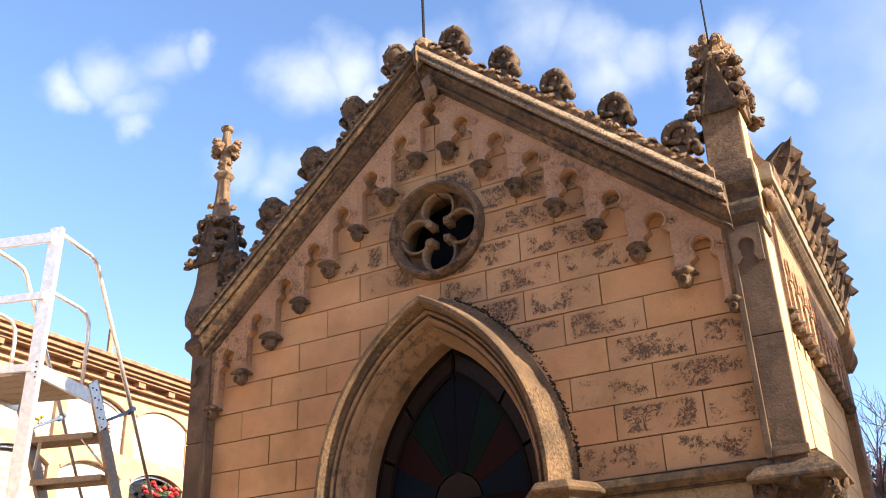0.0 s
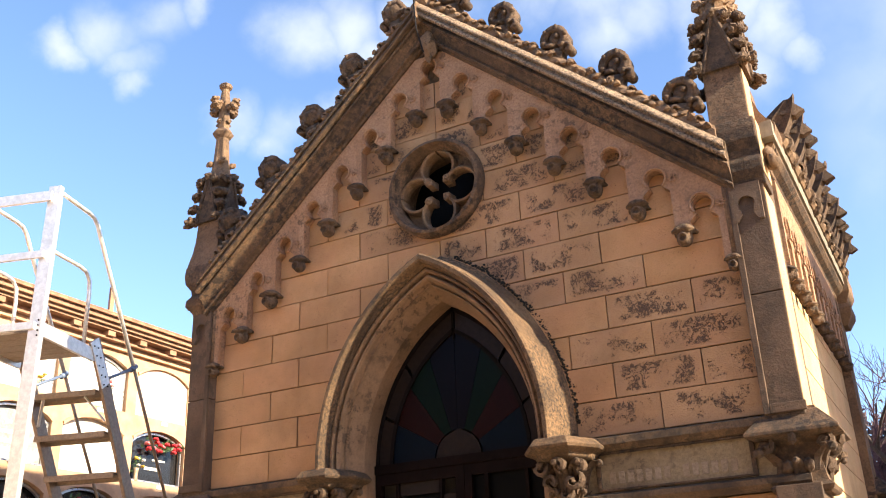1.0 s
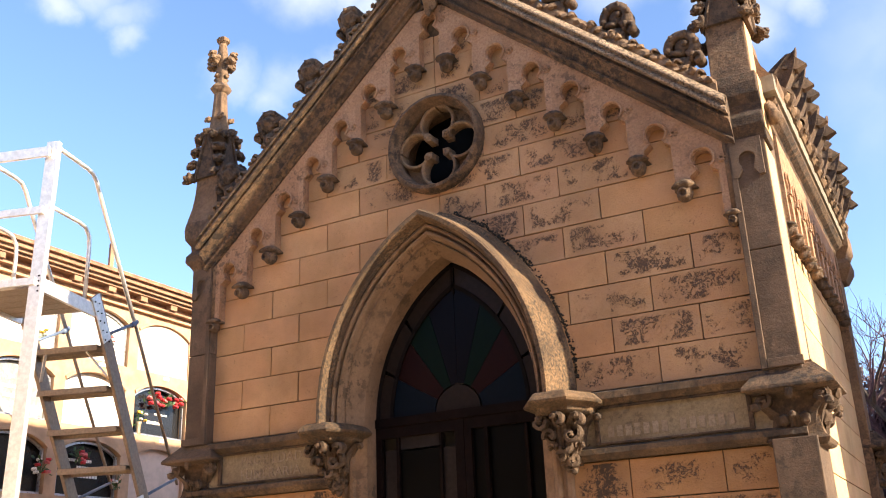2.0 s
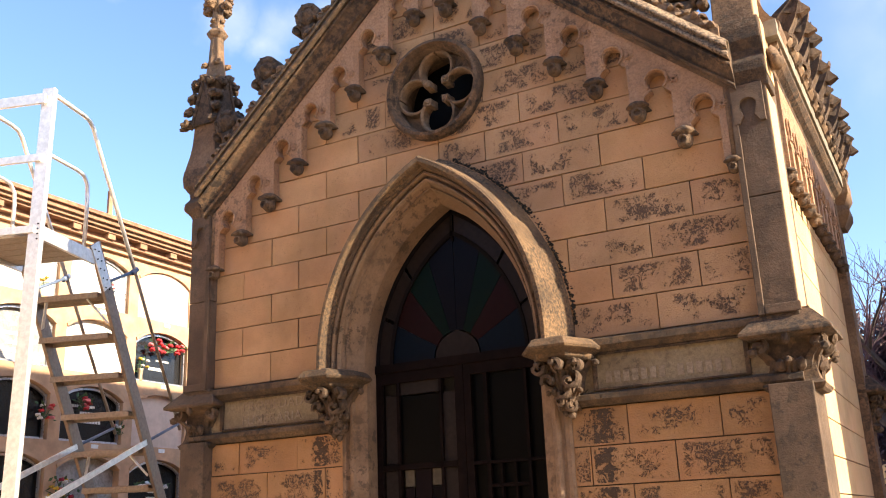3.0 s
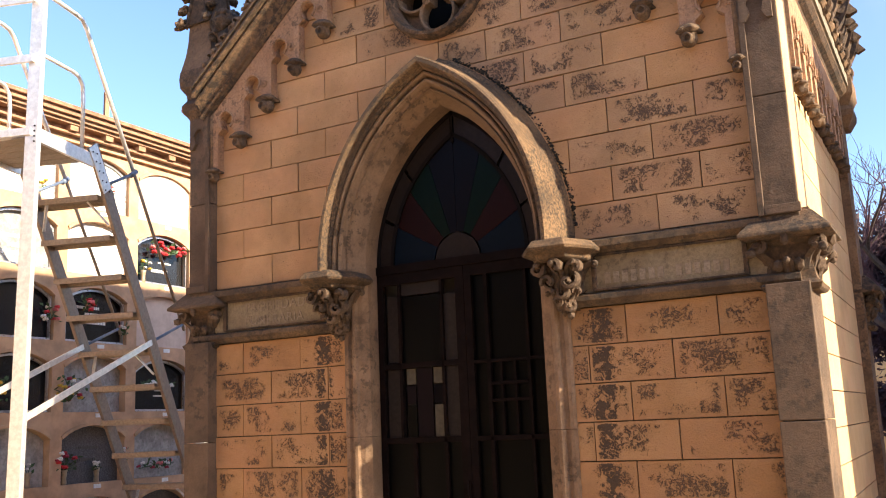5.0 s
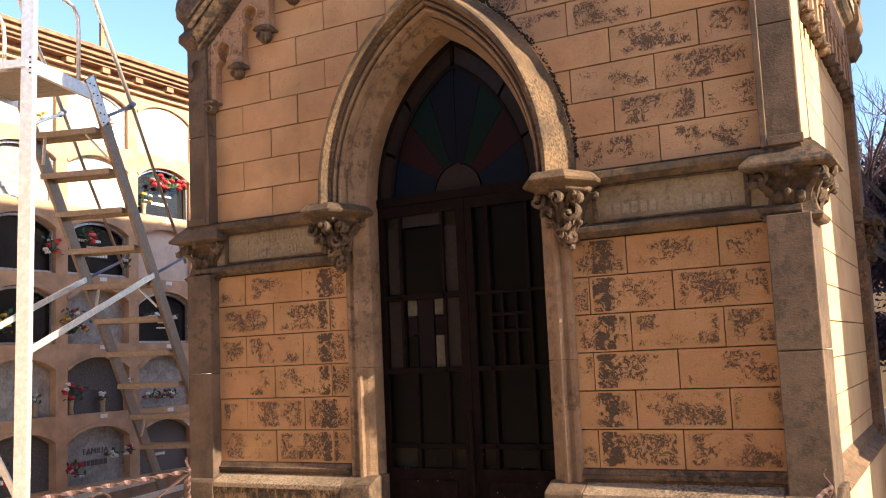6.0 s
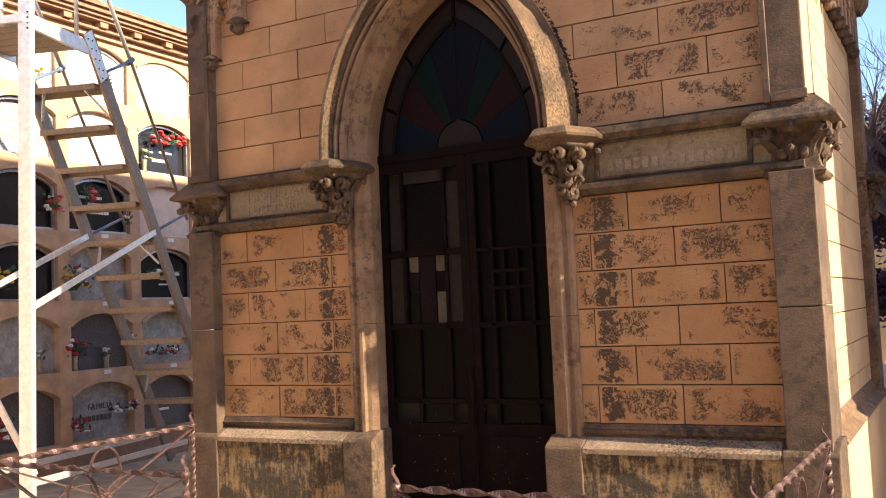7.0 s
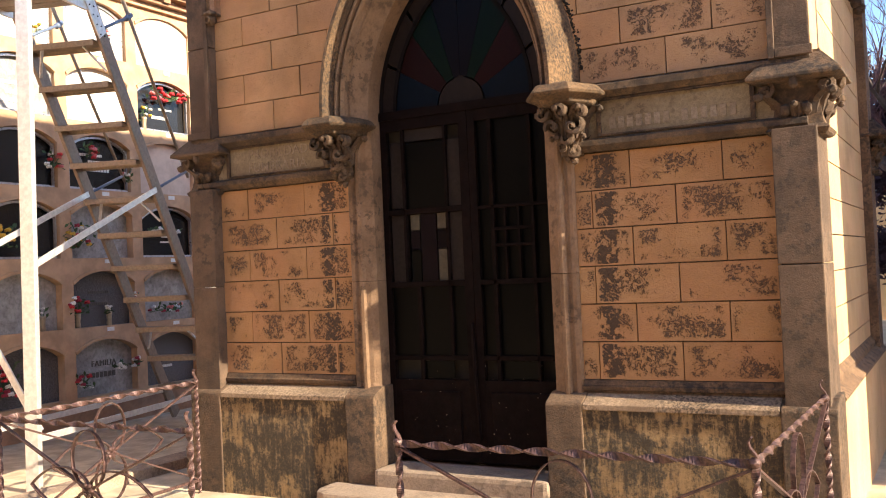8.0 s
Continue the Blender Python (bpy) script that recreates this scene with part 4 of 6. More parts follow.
def door_corbel(s):
    cx = s * 0.775
    bm = bmesh.new()
    oct_ = lambda h, d: [(cx - h, 0.02), (cx - h, -d * 0.45), (cx - h * 0.5, -d), (cx + h * 0.5, -d), (cx + h, -d * 0.45), (cx + h, 0.02)]
    loft(bm, [[(x, y, z) for x, y in oct_(h, d)] for h, d, z in ((0.15, 0.22, 2.295), (0.16, 0.25, 2.305), (0.165, 0.26, 2.325), (0.213, 0.32, 2.345), (0.22, 0.33, 2.36), (0.18, 0.305, 2.4), (0.14, 0.28, 2.41))])
    cap = part("corbel_capital", bm, HOOD, chapel, "carved leaf corbel under the arch's foot", bevel=0.004)
    bm = bmesh.new()
    loft(bm, [[(x, y, z) for x, y in oct_(h, d)] for h, d, z in ((0.02, 0.04, 2.0), (0.045, 0.06, 2.06), (0.06, 0.08, 2.12), (0.07, 0.1, 2.2), (0.09, 0.13, 2.26), (0.14, 0.2, 2.3))])
    # dark stone for bell and leaves: their deep shade is put into the colour
    part("bell", bm, TRIM_DARK, cap)
    bm = bmesh.new()
    for i, a in enumerate((-165, -125, -90, -55, -15)):
        t = radians(a)
        leaf(bm, (cx + 0.075 * math.cos(t), 0.0 + 0.14 * math.sin(t), 2.12), 0.11, 0.23, 0.1, t, i)
        leaf(bm, (cx + 0.045 * math.cos(t + 0.3), 0.09 * math.sin(t + 0.3), 2.03), 0.07, 0.15, 0.075, t + 0.3, i + 5)
        ball(bm, (cx + 0.03 * math.cos(t * 2), -0.07, 2.0 + 0.02 * i), 0.025, 0.4, 1, i + 11)
    # undercut scrolls in three tiers, drawn in to a hanging bud
    for dx, dy, z, r, a in ((-0.105, -0.2, 2.255, 0.042, 20), (0.02, -0.24, 2.26, 0.04, 160), (0.115, -0.19, 2.25, 0.044, 160), (-0.055, -0.18, 2.185, 0.04, 200), (0.065, -0.18, 2.18, 0.042, -20),
                            (0.01, -0.15, 2.12, 0.04, 60), (-0.03, -0.1, 2.075, 0.028, 150), (0.03, -0.09, 2.05, 0.026, -10)):
        ribbon_curl(bm, (cx + dx, dy, z), r, 0.014, a, a - 270, 0.06, 0.019, n=14)
        ribbon_curl(bm, (cx + dx, dy + 0.045, z + 0.01), r * 1.15, r * 0.7, a + 90, a - 60, 0.07, 0.012, n=8)
        ball(bm, (cx + dx, dy + 0.005, z), (0.013, 0.03, 0.013), 0.2, 1, dx * 40)
    part("leaf_carving", bm, CARVED_DARK, cap, "curled acanthus leaves", smooth=False)


def corner_capital(s, y0=0.0, far=False):
    cx, cy = s * 1.97, y0 + 0.09
    bm = bmesh.new()
    square_stack(bm, [(0.14, 2.285), (0.19, 2.292), (0.225, 2.302), (0.225, 2.32), (0.135, 2.42), (0.12, 2.425), (0.12, 2.44)], (cx, cy, 0))
    cap = part("corner_capital", bm, TRIM_DARK, chapel, "carved leaf capital of the corner pilaster", bevel=0.004)
    bm = bmesh.new()
    square_stack(bm, [(0.125, 2.02), (0.14, 2.03), (0.15, 2.05), (0.125, 2.075), (0.12, 2.09), (0.105, 2.18), (0.115, 2.26), (0.15, 2.3)], (cx, cy, 0))
    # bell and leaf carving take dark stone that includes the shade under the slab
    part("bell", bm, TRIM_DARK, cap)
    bm = bmesh.new()
    for i in range(4):
        a = math.pi / 4 + math.pi / 2 * i
        leaf(bm, (cx + 0.12 * math.cos(a), cy + 0.12 * math.sin(a), 2.08), 0.12, 0.21, 0.12, a, i)
        ribbon_curl(bm, (cx + 0.2 * math.cos(a), cy + 0.2 * math.sin(a), 2.255), 0.045, 0.012, 90, -330, 0.07, 0.018, n=12)
        crocket_bud(bm, (cx + 0.2 * math.cos(a), cy + 0.2 * math.sin(a), 2.25), 0.034, i)
        b = math.pi / 2 * i
        leaf(bm, (cx + 0.12 * math.cos(b), cy + 0.12 * math.sin(b), 2.08), 0.07, 0.13, 0.08, b, i + 3)
        ball(bm, (cx + 0.2 * math.cos(b), cy + 0.2 * math.sin(b), 2.28), (0.024, 0.024, 0.04), 0.2, 1, i)
        for e in (-1, 1):
            ball(bm, (cx + 0.135 * math.cos(b) - e * 0.05 * math.sin(b), cy + 0.135 * math.sin(b) + e * 0.05 * math.cos(b), 2.15), (0.03, 0.03, 0.04), 0.4, 1, i + e)
    part("leaf_carving", bm, CARVED_DARK, cap, "weathered curling leaves", smooth=False)


for s in (-1, 1):
    door_corbel(s)
    corner_capital(s)
    corner_capital(s, LENGTH - 0.15)

# upper pilasters: raised frame, cusped head and a slim shaft beside the wall
for s in (-1, 1):
    bm = bmesh.new()
    for x0, x1 in ((PIL + 0.003, PIL + 0.035),):
        a, b = sorted((s * x0, s * x1))
        box(bm, a, b, -PROUD, -PROUD + 0.021, 2.41, 3.68)
    a, b = sorted((s * (PIL + 0.036), s * (HALF - 0.002)))
    box(bm, a, b, -PROUD, -PROUD + 0.019, 2.412, 2.46)
    part("panel_frame", bm, PILASTER, chapel, bevel=0.004)
    bm = bmesh.new()
    mx, mz = s * (PIL + HALF - 0.02) / 2, 3.56
    pts = [(-0.083, 3.68 - mz), (0.083, 3.68 - mz), (0.083, -0.1), (0.055, -0.1), (0.03, -0.06)]
    pts += [(0.045 * math.sin(radians(t)), -0.045 * math.cos(radians(t))) for t in range(60, 301, 20)] + [(-0.03, -0.06), (-0.055, -0.1), (-0.083, -0.1)]
    v0 = [bm.verts.new((mx + x, -PROUD - 0.003, mz + z)) for x, z in pts]
    v1 = [bm.verts.new((mx + x, -PROUD + 0.021, mz + z)) for x, z in pts]
    for i in range(len(pts)):
        j = (i + 1) % len(pts)
        bm.faces.new((v0[i], v1[i], v1[j], v0[j]))
    fill(bm, v0)
    part("cusped_head", bm, PILASTER, chapel)
    bm = bmesh.new()
    tube(bm, [(s * 1.845, -0.05, 3.22), (s * 1.845, -0.05, 4.0)], 0.028, 10)
    part("slim_shaft", bm, TRIM, chapel, smooth=True)

# letters and worn name bars on the panels
def lettering(text, size, depth, material, m, parent, name="letters", squeeze=1.0):
    cu = bpy.data.curves.new(name, "FONT")
    cu.body, cu.size, cu.extrude, cu.align_x = text, size, depth, "CENTER"
    cu.space_character = 1.08
    tmp = bpy.data.objects.new(name, cu)
    scene.collection.objects.link(tmp)
    bpy.context.view_layer.update()
    me = bpy.data.meshes.new_from_object(tmp.evaluated_get(bpy.context.evaluated_depsgraph_get()))
    bpy.data.objects.remove(tmp)
    me.transform(m @ Matrix.Diagonal((squeeze, 1, 1, 1)))
    me.materials.clear()
    me.materials.append(material)
    ob = new(name, me)
    ob.parent = parent
    return ob


panels = [o for o in chapel.children if o.name.startswith("inscription_panel")]
lettering("PROPIEDAD", 0.088, 0.003, LETTER_STONE, pose(-1.33, -0.011, 2.247, 90), panels[0], squeeze=1.02)
lettering("FUNERARIA", 0.088, 0.003, LETTER_STONE, pose(-1.34, -0.011, 2.155, 90), panels[0], squeeze=1.02)
x = 0.99
for i in range(14):
    if i == 7:
        x += 0.05
        continue
    bm = bmesh.new()
    box(bm, x, x + 0.034, -0.015, -0.009, 2.165, 2.228)
    part("letter_bar", bm, LETTER_STONE, panels[1], bevel=0.003)
    x += 0.05
for s in (-1, 1):
    bm = bmesh.new()
    x0, x1 = sorted((s * 0.92, s * 1.77))
    for a, b, z0, z1 in ((x0, x1, 2.127, 2.138), (x0, x1, 2.325, 2.336), (x0, x0 + 0.025, 2.138, 2.325), (x1 - 0.025, x1, 2.138, 2.325)):
        box(bm, a, b, -0.03, -0.009, z0, z1)
    part("panel_border", bm, TRIM_DARK, panels[0 if s < 0 else 1], bevel=0.005)

# doorway: sill, step, frame, two leaves and the coloured fanlight
bm = bmesh.new()
box(bm, -LEAF + 0.014, LEAF - 0.014, -0.15, 0.3, 0.02, 0.225)
part("sill", bm, STEP, chapel, "worn stone door sill", bevel=0.03)
bm = bmesh.new()
pts = [(-0.9, -0.1), (-0.9, -0.28), (-0.86, -0.36), (-0.78, -0.4), (0.78, -0.4), (0.86, -0.36), (0.9, -0.28), (0.9, -0.1)]
loft(bm, [[(x, y, z) for x, y in pts] for z in (-0.05, 0.12)])
tagged(part("doorstep", bm, STEP, bevel=0.02), "worn rounded stone step before the chapel door", "step")

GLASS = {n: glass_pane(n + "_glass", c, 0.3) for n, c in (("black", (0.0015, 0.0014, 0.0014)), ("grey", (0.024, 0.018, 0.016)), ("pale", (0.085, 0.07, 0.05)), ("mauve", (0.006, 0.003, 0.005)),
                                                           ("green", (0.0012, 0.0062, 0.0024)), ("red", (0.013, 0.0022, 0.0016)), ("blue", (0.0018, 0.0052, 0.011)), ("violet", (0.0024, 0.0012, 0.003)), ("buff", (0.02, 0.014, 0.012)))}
door_thing = thing("chapel_door", "dark double door with leaded glass and a coloured fanlight", "door")


def bars(bm, segs, y0, y1):
    for x0, x1, z0, z1 in segs:
        box(bm, x0, x1, y0, y1, z0, z1)


def pane(x0, x1, z0, z1, kind, parent, y=0.132):
    bm = bmesh.new()
    box(bm, x0, x1, y, y + 0.006, z0, z1)
    return part("pane", bm, GLASS[kind], parent)


bm = bmesh.new()
bars(bm, [(-0.59, -0.55, 0.25, 2.40), (-0.02, 0.04, 0.25, 2.40), (-0.55, -0.02, 0.25, 0.75), (-0.55, -0.02, 1.33, 1.365), (-0.55, -0.02, 1.79, 1.825), (-0.55, -0.02, 2.33, 2.40),
          (-0.44, -0.42, 1.365, 2.33), (-0.135, -0.115, 0.9, 2.33), (-0.36, -0.335, 0.75, 1.33), (-0.55, -0.02, 0.87, 0.9)], 0.11, 0.15)
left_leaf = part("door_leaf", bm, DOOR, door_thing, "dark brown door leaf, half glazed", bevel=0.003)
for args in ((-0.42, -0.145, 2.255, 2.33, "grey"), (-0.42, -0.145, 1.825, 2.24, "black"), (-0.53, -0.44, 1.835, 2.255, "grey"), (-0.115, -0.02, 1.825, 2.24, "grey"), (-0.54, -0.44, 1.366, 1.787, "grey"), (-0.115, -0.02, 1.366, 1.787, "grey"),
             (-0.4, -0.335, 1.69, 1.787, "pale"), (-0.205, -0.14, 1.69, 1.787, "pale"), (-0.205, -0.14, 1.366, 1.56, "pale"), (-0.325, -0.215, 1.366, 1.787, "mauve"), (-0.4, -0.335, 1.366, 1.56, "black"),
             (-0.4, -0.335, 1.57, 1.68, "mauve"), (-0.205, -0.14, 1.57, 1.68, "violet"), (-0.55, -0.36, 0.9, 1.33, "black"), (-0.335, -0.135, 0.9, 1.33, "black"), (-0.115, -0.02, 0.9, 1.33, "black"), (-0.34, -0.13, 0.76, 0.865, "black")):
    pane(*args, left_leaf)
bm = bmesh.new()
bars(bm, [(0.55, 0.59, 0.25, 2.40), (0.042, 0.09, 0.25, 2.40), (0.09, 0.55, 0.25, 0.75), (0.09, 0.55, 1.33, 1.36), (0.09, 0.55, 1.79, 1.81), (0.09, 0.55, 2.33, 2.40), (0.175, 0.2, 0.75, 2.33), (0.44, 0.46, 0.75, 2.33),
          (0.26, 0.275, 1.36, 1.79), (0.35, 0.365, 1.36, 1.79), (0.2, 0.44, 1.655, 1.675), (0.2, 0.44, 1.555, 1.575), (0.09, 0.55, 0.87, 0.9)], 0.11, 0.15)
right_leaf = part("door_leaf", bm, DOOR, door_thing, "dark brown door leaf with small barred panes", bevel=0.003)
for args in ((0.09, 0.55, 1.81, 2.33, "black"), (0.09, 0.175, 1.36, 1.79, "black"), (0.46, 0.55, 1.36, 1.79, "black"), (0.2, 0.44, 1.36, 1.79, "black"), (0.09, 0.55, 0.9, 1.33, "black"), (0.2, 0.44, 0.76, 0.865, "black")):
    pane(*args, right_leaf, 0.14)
for x0, x1 in ((-0.5, -0.08), (0.13, 0.51)):
    bm = bmesh.new()
    box(bm, x0, x1, 0.098, 0.112, 0.33, 0.68)
    part("panel", bm, DOOR, left_leaf if x0 < 0 else right_leaf, "flaking painted panel", bevel=0.008)
bm = bmesh.new()
tube(bm, [(0.02, 0.1, 1.1), (0.035, 0.085, 0.8), (0.05, 0.09, 0.4)], 0.012, 6)
part("leaf_edge", bm, DOOR, left_leaf)
for leaf_part, x0, x1 in ((left_leaf, -0.52, -0.03), (right_leaf, 0.05, 0.54)):
    bm = bmesh.new()
    for i in range(24):
        x, z, r = rng_marks.uniform(x0, x1), 0.3 + 0.55 * rng_marks.random() ** 1.4, rng_marks.uniform(0.001, 0.0026)
        box(bm, x - r, x + r, 0.094, 0.0965, z - r * rng_marks.uniform(0.6, 1.6), z + r)
    tagged(part("paint_flecks", bm, LETTER_STONE, leaf_part, "small pale flecks where the paint has flaked"), kind="stuff")
# fanlight
bm = bmesh.new()
box(bm, -0.59, 0.59, 0.1, 0.15, 2.40, 2.455)
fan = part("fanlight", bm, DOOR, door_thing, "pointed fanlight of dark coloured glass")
FZ = 2.455


def fan_edge(a):
    """Distance from the fanlight's foot to its pointed rim at the angle a (degrees from +x)."""
    d, lo, hi = (math.cos(radians(a)), math.sin(radians(a))), 0.0, 1.2
    for _ in range(30):
        m = (lo + hi) / 2
        if abs(d[0] * m) < arch_half(0.47, FZ + d[1] * m):
            lo = m
        else:
            hi = m
    return lo


fan_cuts = [0.5, 30, 55, 74, 90, 106, 125, 150, 179.5]
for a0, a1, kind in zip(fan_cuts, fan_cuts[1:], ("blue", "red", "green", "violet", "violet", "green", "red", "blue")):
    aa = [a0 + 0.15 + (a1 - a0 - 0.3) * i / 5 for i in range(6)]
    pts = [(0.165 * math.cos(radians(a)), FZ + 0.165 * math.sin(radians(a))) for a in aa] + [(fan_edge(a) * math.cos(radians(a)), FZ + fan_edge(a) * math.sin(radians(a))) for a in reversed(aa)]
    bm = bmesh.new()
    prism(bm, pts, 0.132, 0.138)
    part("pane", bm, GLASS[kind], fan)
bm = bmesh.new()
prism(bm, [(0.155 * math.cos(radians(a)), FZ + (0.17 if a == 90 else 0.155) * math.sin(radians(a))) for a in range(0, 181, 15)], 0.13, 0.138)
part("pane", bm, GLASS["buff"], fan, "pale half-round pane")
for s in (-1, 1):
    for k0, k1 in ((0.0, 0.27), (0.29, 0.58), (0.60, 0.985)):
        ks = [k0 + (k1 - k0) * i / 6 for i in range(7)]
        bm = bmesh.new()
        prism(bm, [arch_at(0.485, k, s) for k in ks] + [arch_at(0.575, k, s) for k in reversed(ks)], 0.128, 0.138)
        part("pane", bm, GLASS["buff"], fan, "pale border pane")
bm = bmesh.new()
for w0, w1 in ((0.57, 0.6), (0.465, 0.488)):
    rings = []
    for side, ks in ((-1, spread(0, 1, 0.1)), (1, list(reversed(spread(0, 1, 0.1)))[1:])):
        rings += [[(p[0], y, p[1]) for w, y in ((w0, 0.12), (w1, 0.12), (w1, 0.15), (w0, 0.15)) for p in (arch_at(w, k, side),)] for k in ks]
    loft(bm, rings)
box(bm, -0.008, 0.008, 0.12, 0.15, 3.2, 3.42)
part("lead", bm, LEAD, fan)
# added dark sheet behind the leaves, standing in for the unlit inside
bm = bmesh.new()
prism(bm, [(-0.6, 0.25), (0.6, 0.25)] + [arch_at(0.6, k, 1) for k in spread(0, 1, 0.1)] + [arch_at(0.6, k, -1) for k in reversed(spread(0, 1, 0.1))][1:], 0.22, 0.24)
part("dark_backing", bm, INSIDE, door_thing)

# right and left flanks: courses, level arcade, eaves leaves, far pilasters
level = arcade_cell("arcade_panel", 0.03, 0.03, 0.33, 0.6, 0.6)
for s in (-1, 1):
    turn = 90 if s > 0 else -90
    for i in range(11):
        y = 0.36 + 0.244 * i
        b = new("boss", BOSS)
        b.parent = chapel
        b.matrix_basis = pose(s * 2.045, y, 3.27, 0, 0, turn + 5 * math.sin(3 * i)) @ Matrix.Scale(0.66, 4)
        if i < 10:
            c = new("arcade_panel", level)
            c.parent = chapel
            c.matrix_basis = pose(s * 1.992, y + 0.122, 3.26, 0, 0, turn)
    bm = bmesh.new()
    a, b = sorted((s * 1.9, s * HALF))
    box(bm, a, b, LENGTH - 0.28, LENGTH + 0.02, 0.66, 3.85)
    part("far_pilaster", bm, TRIM, chapel, bevel=0.006)
    for k in range(13):
        z0 = 0.689 + 0.2115 * k
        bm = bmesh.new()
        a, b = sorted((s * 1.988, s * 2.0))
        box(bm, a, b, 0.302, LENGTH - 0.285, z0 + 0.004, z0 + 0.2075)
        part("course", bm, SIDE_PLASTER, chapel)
    bm = bmesh.new()
    loft(bm, [[(s * x, y, z) for x, z in ((2.0, 0.655), (2.09, 0.655), (2.09, 0.67), (2.03, 0.71), (2.03, 0.745), (2.0, 0.785), (1.95, 0.785))] for y in (0.302, LENGTH)])
    part("plinth_moulding", bm, TRIM, chapel)


def antefix_mesh():
    """A fin-shaped stone leaf that leans out over the eaves, with a scroll at its foot."""
    bm = bmesh.new()
    rings = []
    for i in range(9):
        k = i / 8
        out, z = 0.03 + 0.16 * k ** 1.5, 0.30 * k
        w = 0.085 * (0.8 + 0.45 * math.sin(math.pi * (0.1 + 0.8 * k))) * (1.0 - 0.62 * k ** 3)
        t = 0.05 * (1 - 0.4 * k)
        rings.append([(out - w, -t * 0.5, z), (out - w * 0.4, -t, z - 0.01), (out + w * 0.3, -t * 0.6, z), (out + w, -t, z + 0.02), (out + w * 1.1, 0, z + 0.03),
                      (out + w, t, z + 0.02), (out + w * 0.3, t * 0.6, z), (out - w * 0.4, t, z - 0.01), (out - w, t * 0.5, z)])
    loft(bm, rings)
    tipx = 0.19
    loft(bm, [[(tipx - 0.07, y * 1.0, 0.2), (tipx + 0.02, y, 0.17), (tipx + 0.075, y * 0.6, 0.2), (tipx + 0.02, y * 0.8, 0.26)] for y in (-0.035, 0.035)])
    ball(bm, (0.09, 0.0, -0.005), (0.06, 0.06, 0.05), 0.3, 2, 1)
    ribbon_curl(bm, (0.11, 0, 0.02), 0.055, 0.02, -60, 250, 0.08, 0.02, n=10)
    me = bpy.data.meshes.new("eaves_leaf")
    bmesh.ops.recalc_face_normals(bm, faces=bm.faces)
    bm.to_mesh(me)
    bm.free()
    # darker stone stands in for the leaves' shaded front faces
    me.materials.append(CARVED_DARK)
    return me


ANTEFIX = antefix_mesh()
for s in (-1, 1):
    bm = bmesh.new()
    loft(bm, [[(s * x, y, z) for x, z in ((2.02, 4.09), (2.15, 4.075), (2.17, 4.1), (2.16, 4.14), (2.12, 4.17), (2.02, 4.17))] for y in (0.34, LENGTH + 0.05)])
    for j in range(26):
        ball(bm, (s * 2.15, 0.42 + 0.108 * j, 4.115), (0.03, 0.045, 0.035), 0.5, 1, j * 1.1)
    part("eaves_band", bm, CARVED, chapel, "carved scroll band under the eaves leaves")
    for i in range(13):
        o = new("eaves_leaf", ANTEFIX)
        o.parent = chapel
        o.matrix_basis = pose(s * 2.03, 0.46 + 0.215 * i, 4.11, 0, 0, 0 if s > 0 else 180) @ pose(0, 0, 0, 4 * math.sin(i * 2.3), 5 * math.sin(i * 1.7), 6 * math.sin(i)) @ Matrix.Scale(1.0 + 0.06 * math.sin(i * 4), 4)
    bm = bmesh.new()
    square_stack(bm, [(0.1, 3.66), (0.15, 3.75), (0.155, 3.8), (0.125, 3.84), (0.17, 3.93), (0.17, 4.05), (0.12, 4.2), (0.11, 4.4), (0.05, 4.7)], (s * 2.0, LENGTH - 0.02, 0))
    part("far_pinnacle", bm, TRIM, chapel, bevel=0.006)


# ---- niche wall ----
WALL_X, COL, ROW = -5.2, 0.935, 0.709
NICHE_TOP = lambda r: 4.415 - ROW * r          # rows counted from the top
NICHE_Y = lambda c: 1.872 + COL * c
MARBLE_WHITE = plain("white_marble", (0.78, 0.76, 0.72), 0.35, 0, 0.08, 8)
MARBLE_GREY = plain("grey_marble", (0.3, 0.29, 0.28), 0.3, 0, 0.25, 12)
GRANITE_BLACK = plain("black_polished_granite", (0.018, 0.018, 0.02), 0.12, 0, 0.4, 90)
GRANITE_GREY = plain("dark_grey_granite", (0.1, 0.098, 0.105), 0.25, 0, 0.3, 60)
PINK_PLASTER = plain("pale_pink_plaster", (0.55, 0.43, 0.35), 0.9, 0, 0.12, 6)
FRAME_METAL = plain("grey_metal_frame", (0.5, 0.5, 0.52), 0.35, 0.8, 0.1, 20)
LETTER_WHITE = plain("white_letter_paint", (0.75, 0.74, 0.7), 0.6, 0, 0.1, 20)
LETTER_DARK = plain("dark_letter_paint", (0.1, 0.09, 0.08), 0.6, 0, 0.1, 20)
TAG = plain("white_enamel_tag", (0.7, 0.7, 0.68), 0.4, 0, 0.1, 20)
TILE = plain("red_roof_tile", (0.3, 0.15, 0.09), 0.9, 0, 0.3, 9, 0.004)

niche_wall = thing("niche_wall", "ochre plastered wall of arched burial niches in six rows", "wall", kind="structure")
bm = bmesh.new()
box(bm, -6.6, WALL_X - 0.2, -4.6, 10.2, -0.1, 4.75)
part("core", bm, NICHE_WALL, niche_wall)
bm = bmesh.new()
box(bm, WALL_X - 0.2, WALL_X, -4.6, 10.2, -0.1, NICHE_TOP(5) - 0.634)
part("base", bm, NICHE_TRIM, niche_wall)


def to_wall(y, z):
    """From a plan drawn in x and z, facing -y, to the wall, facing +x."""
    return Matrix.Translation((WALL_X, y, z)) @ pose(0, 0, 0, 0, 0, 90)


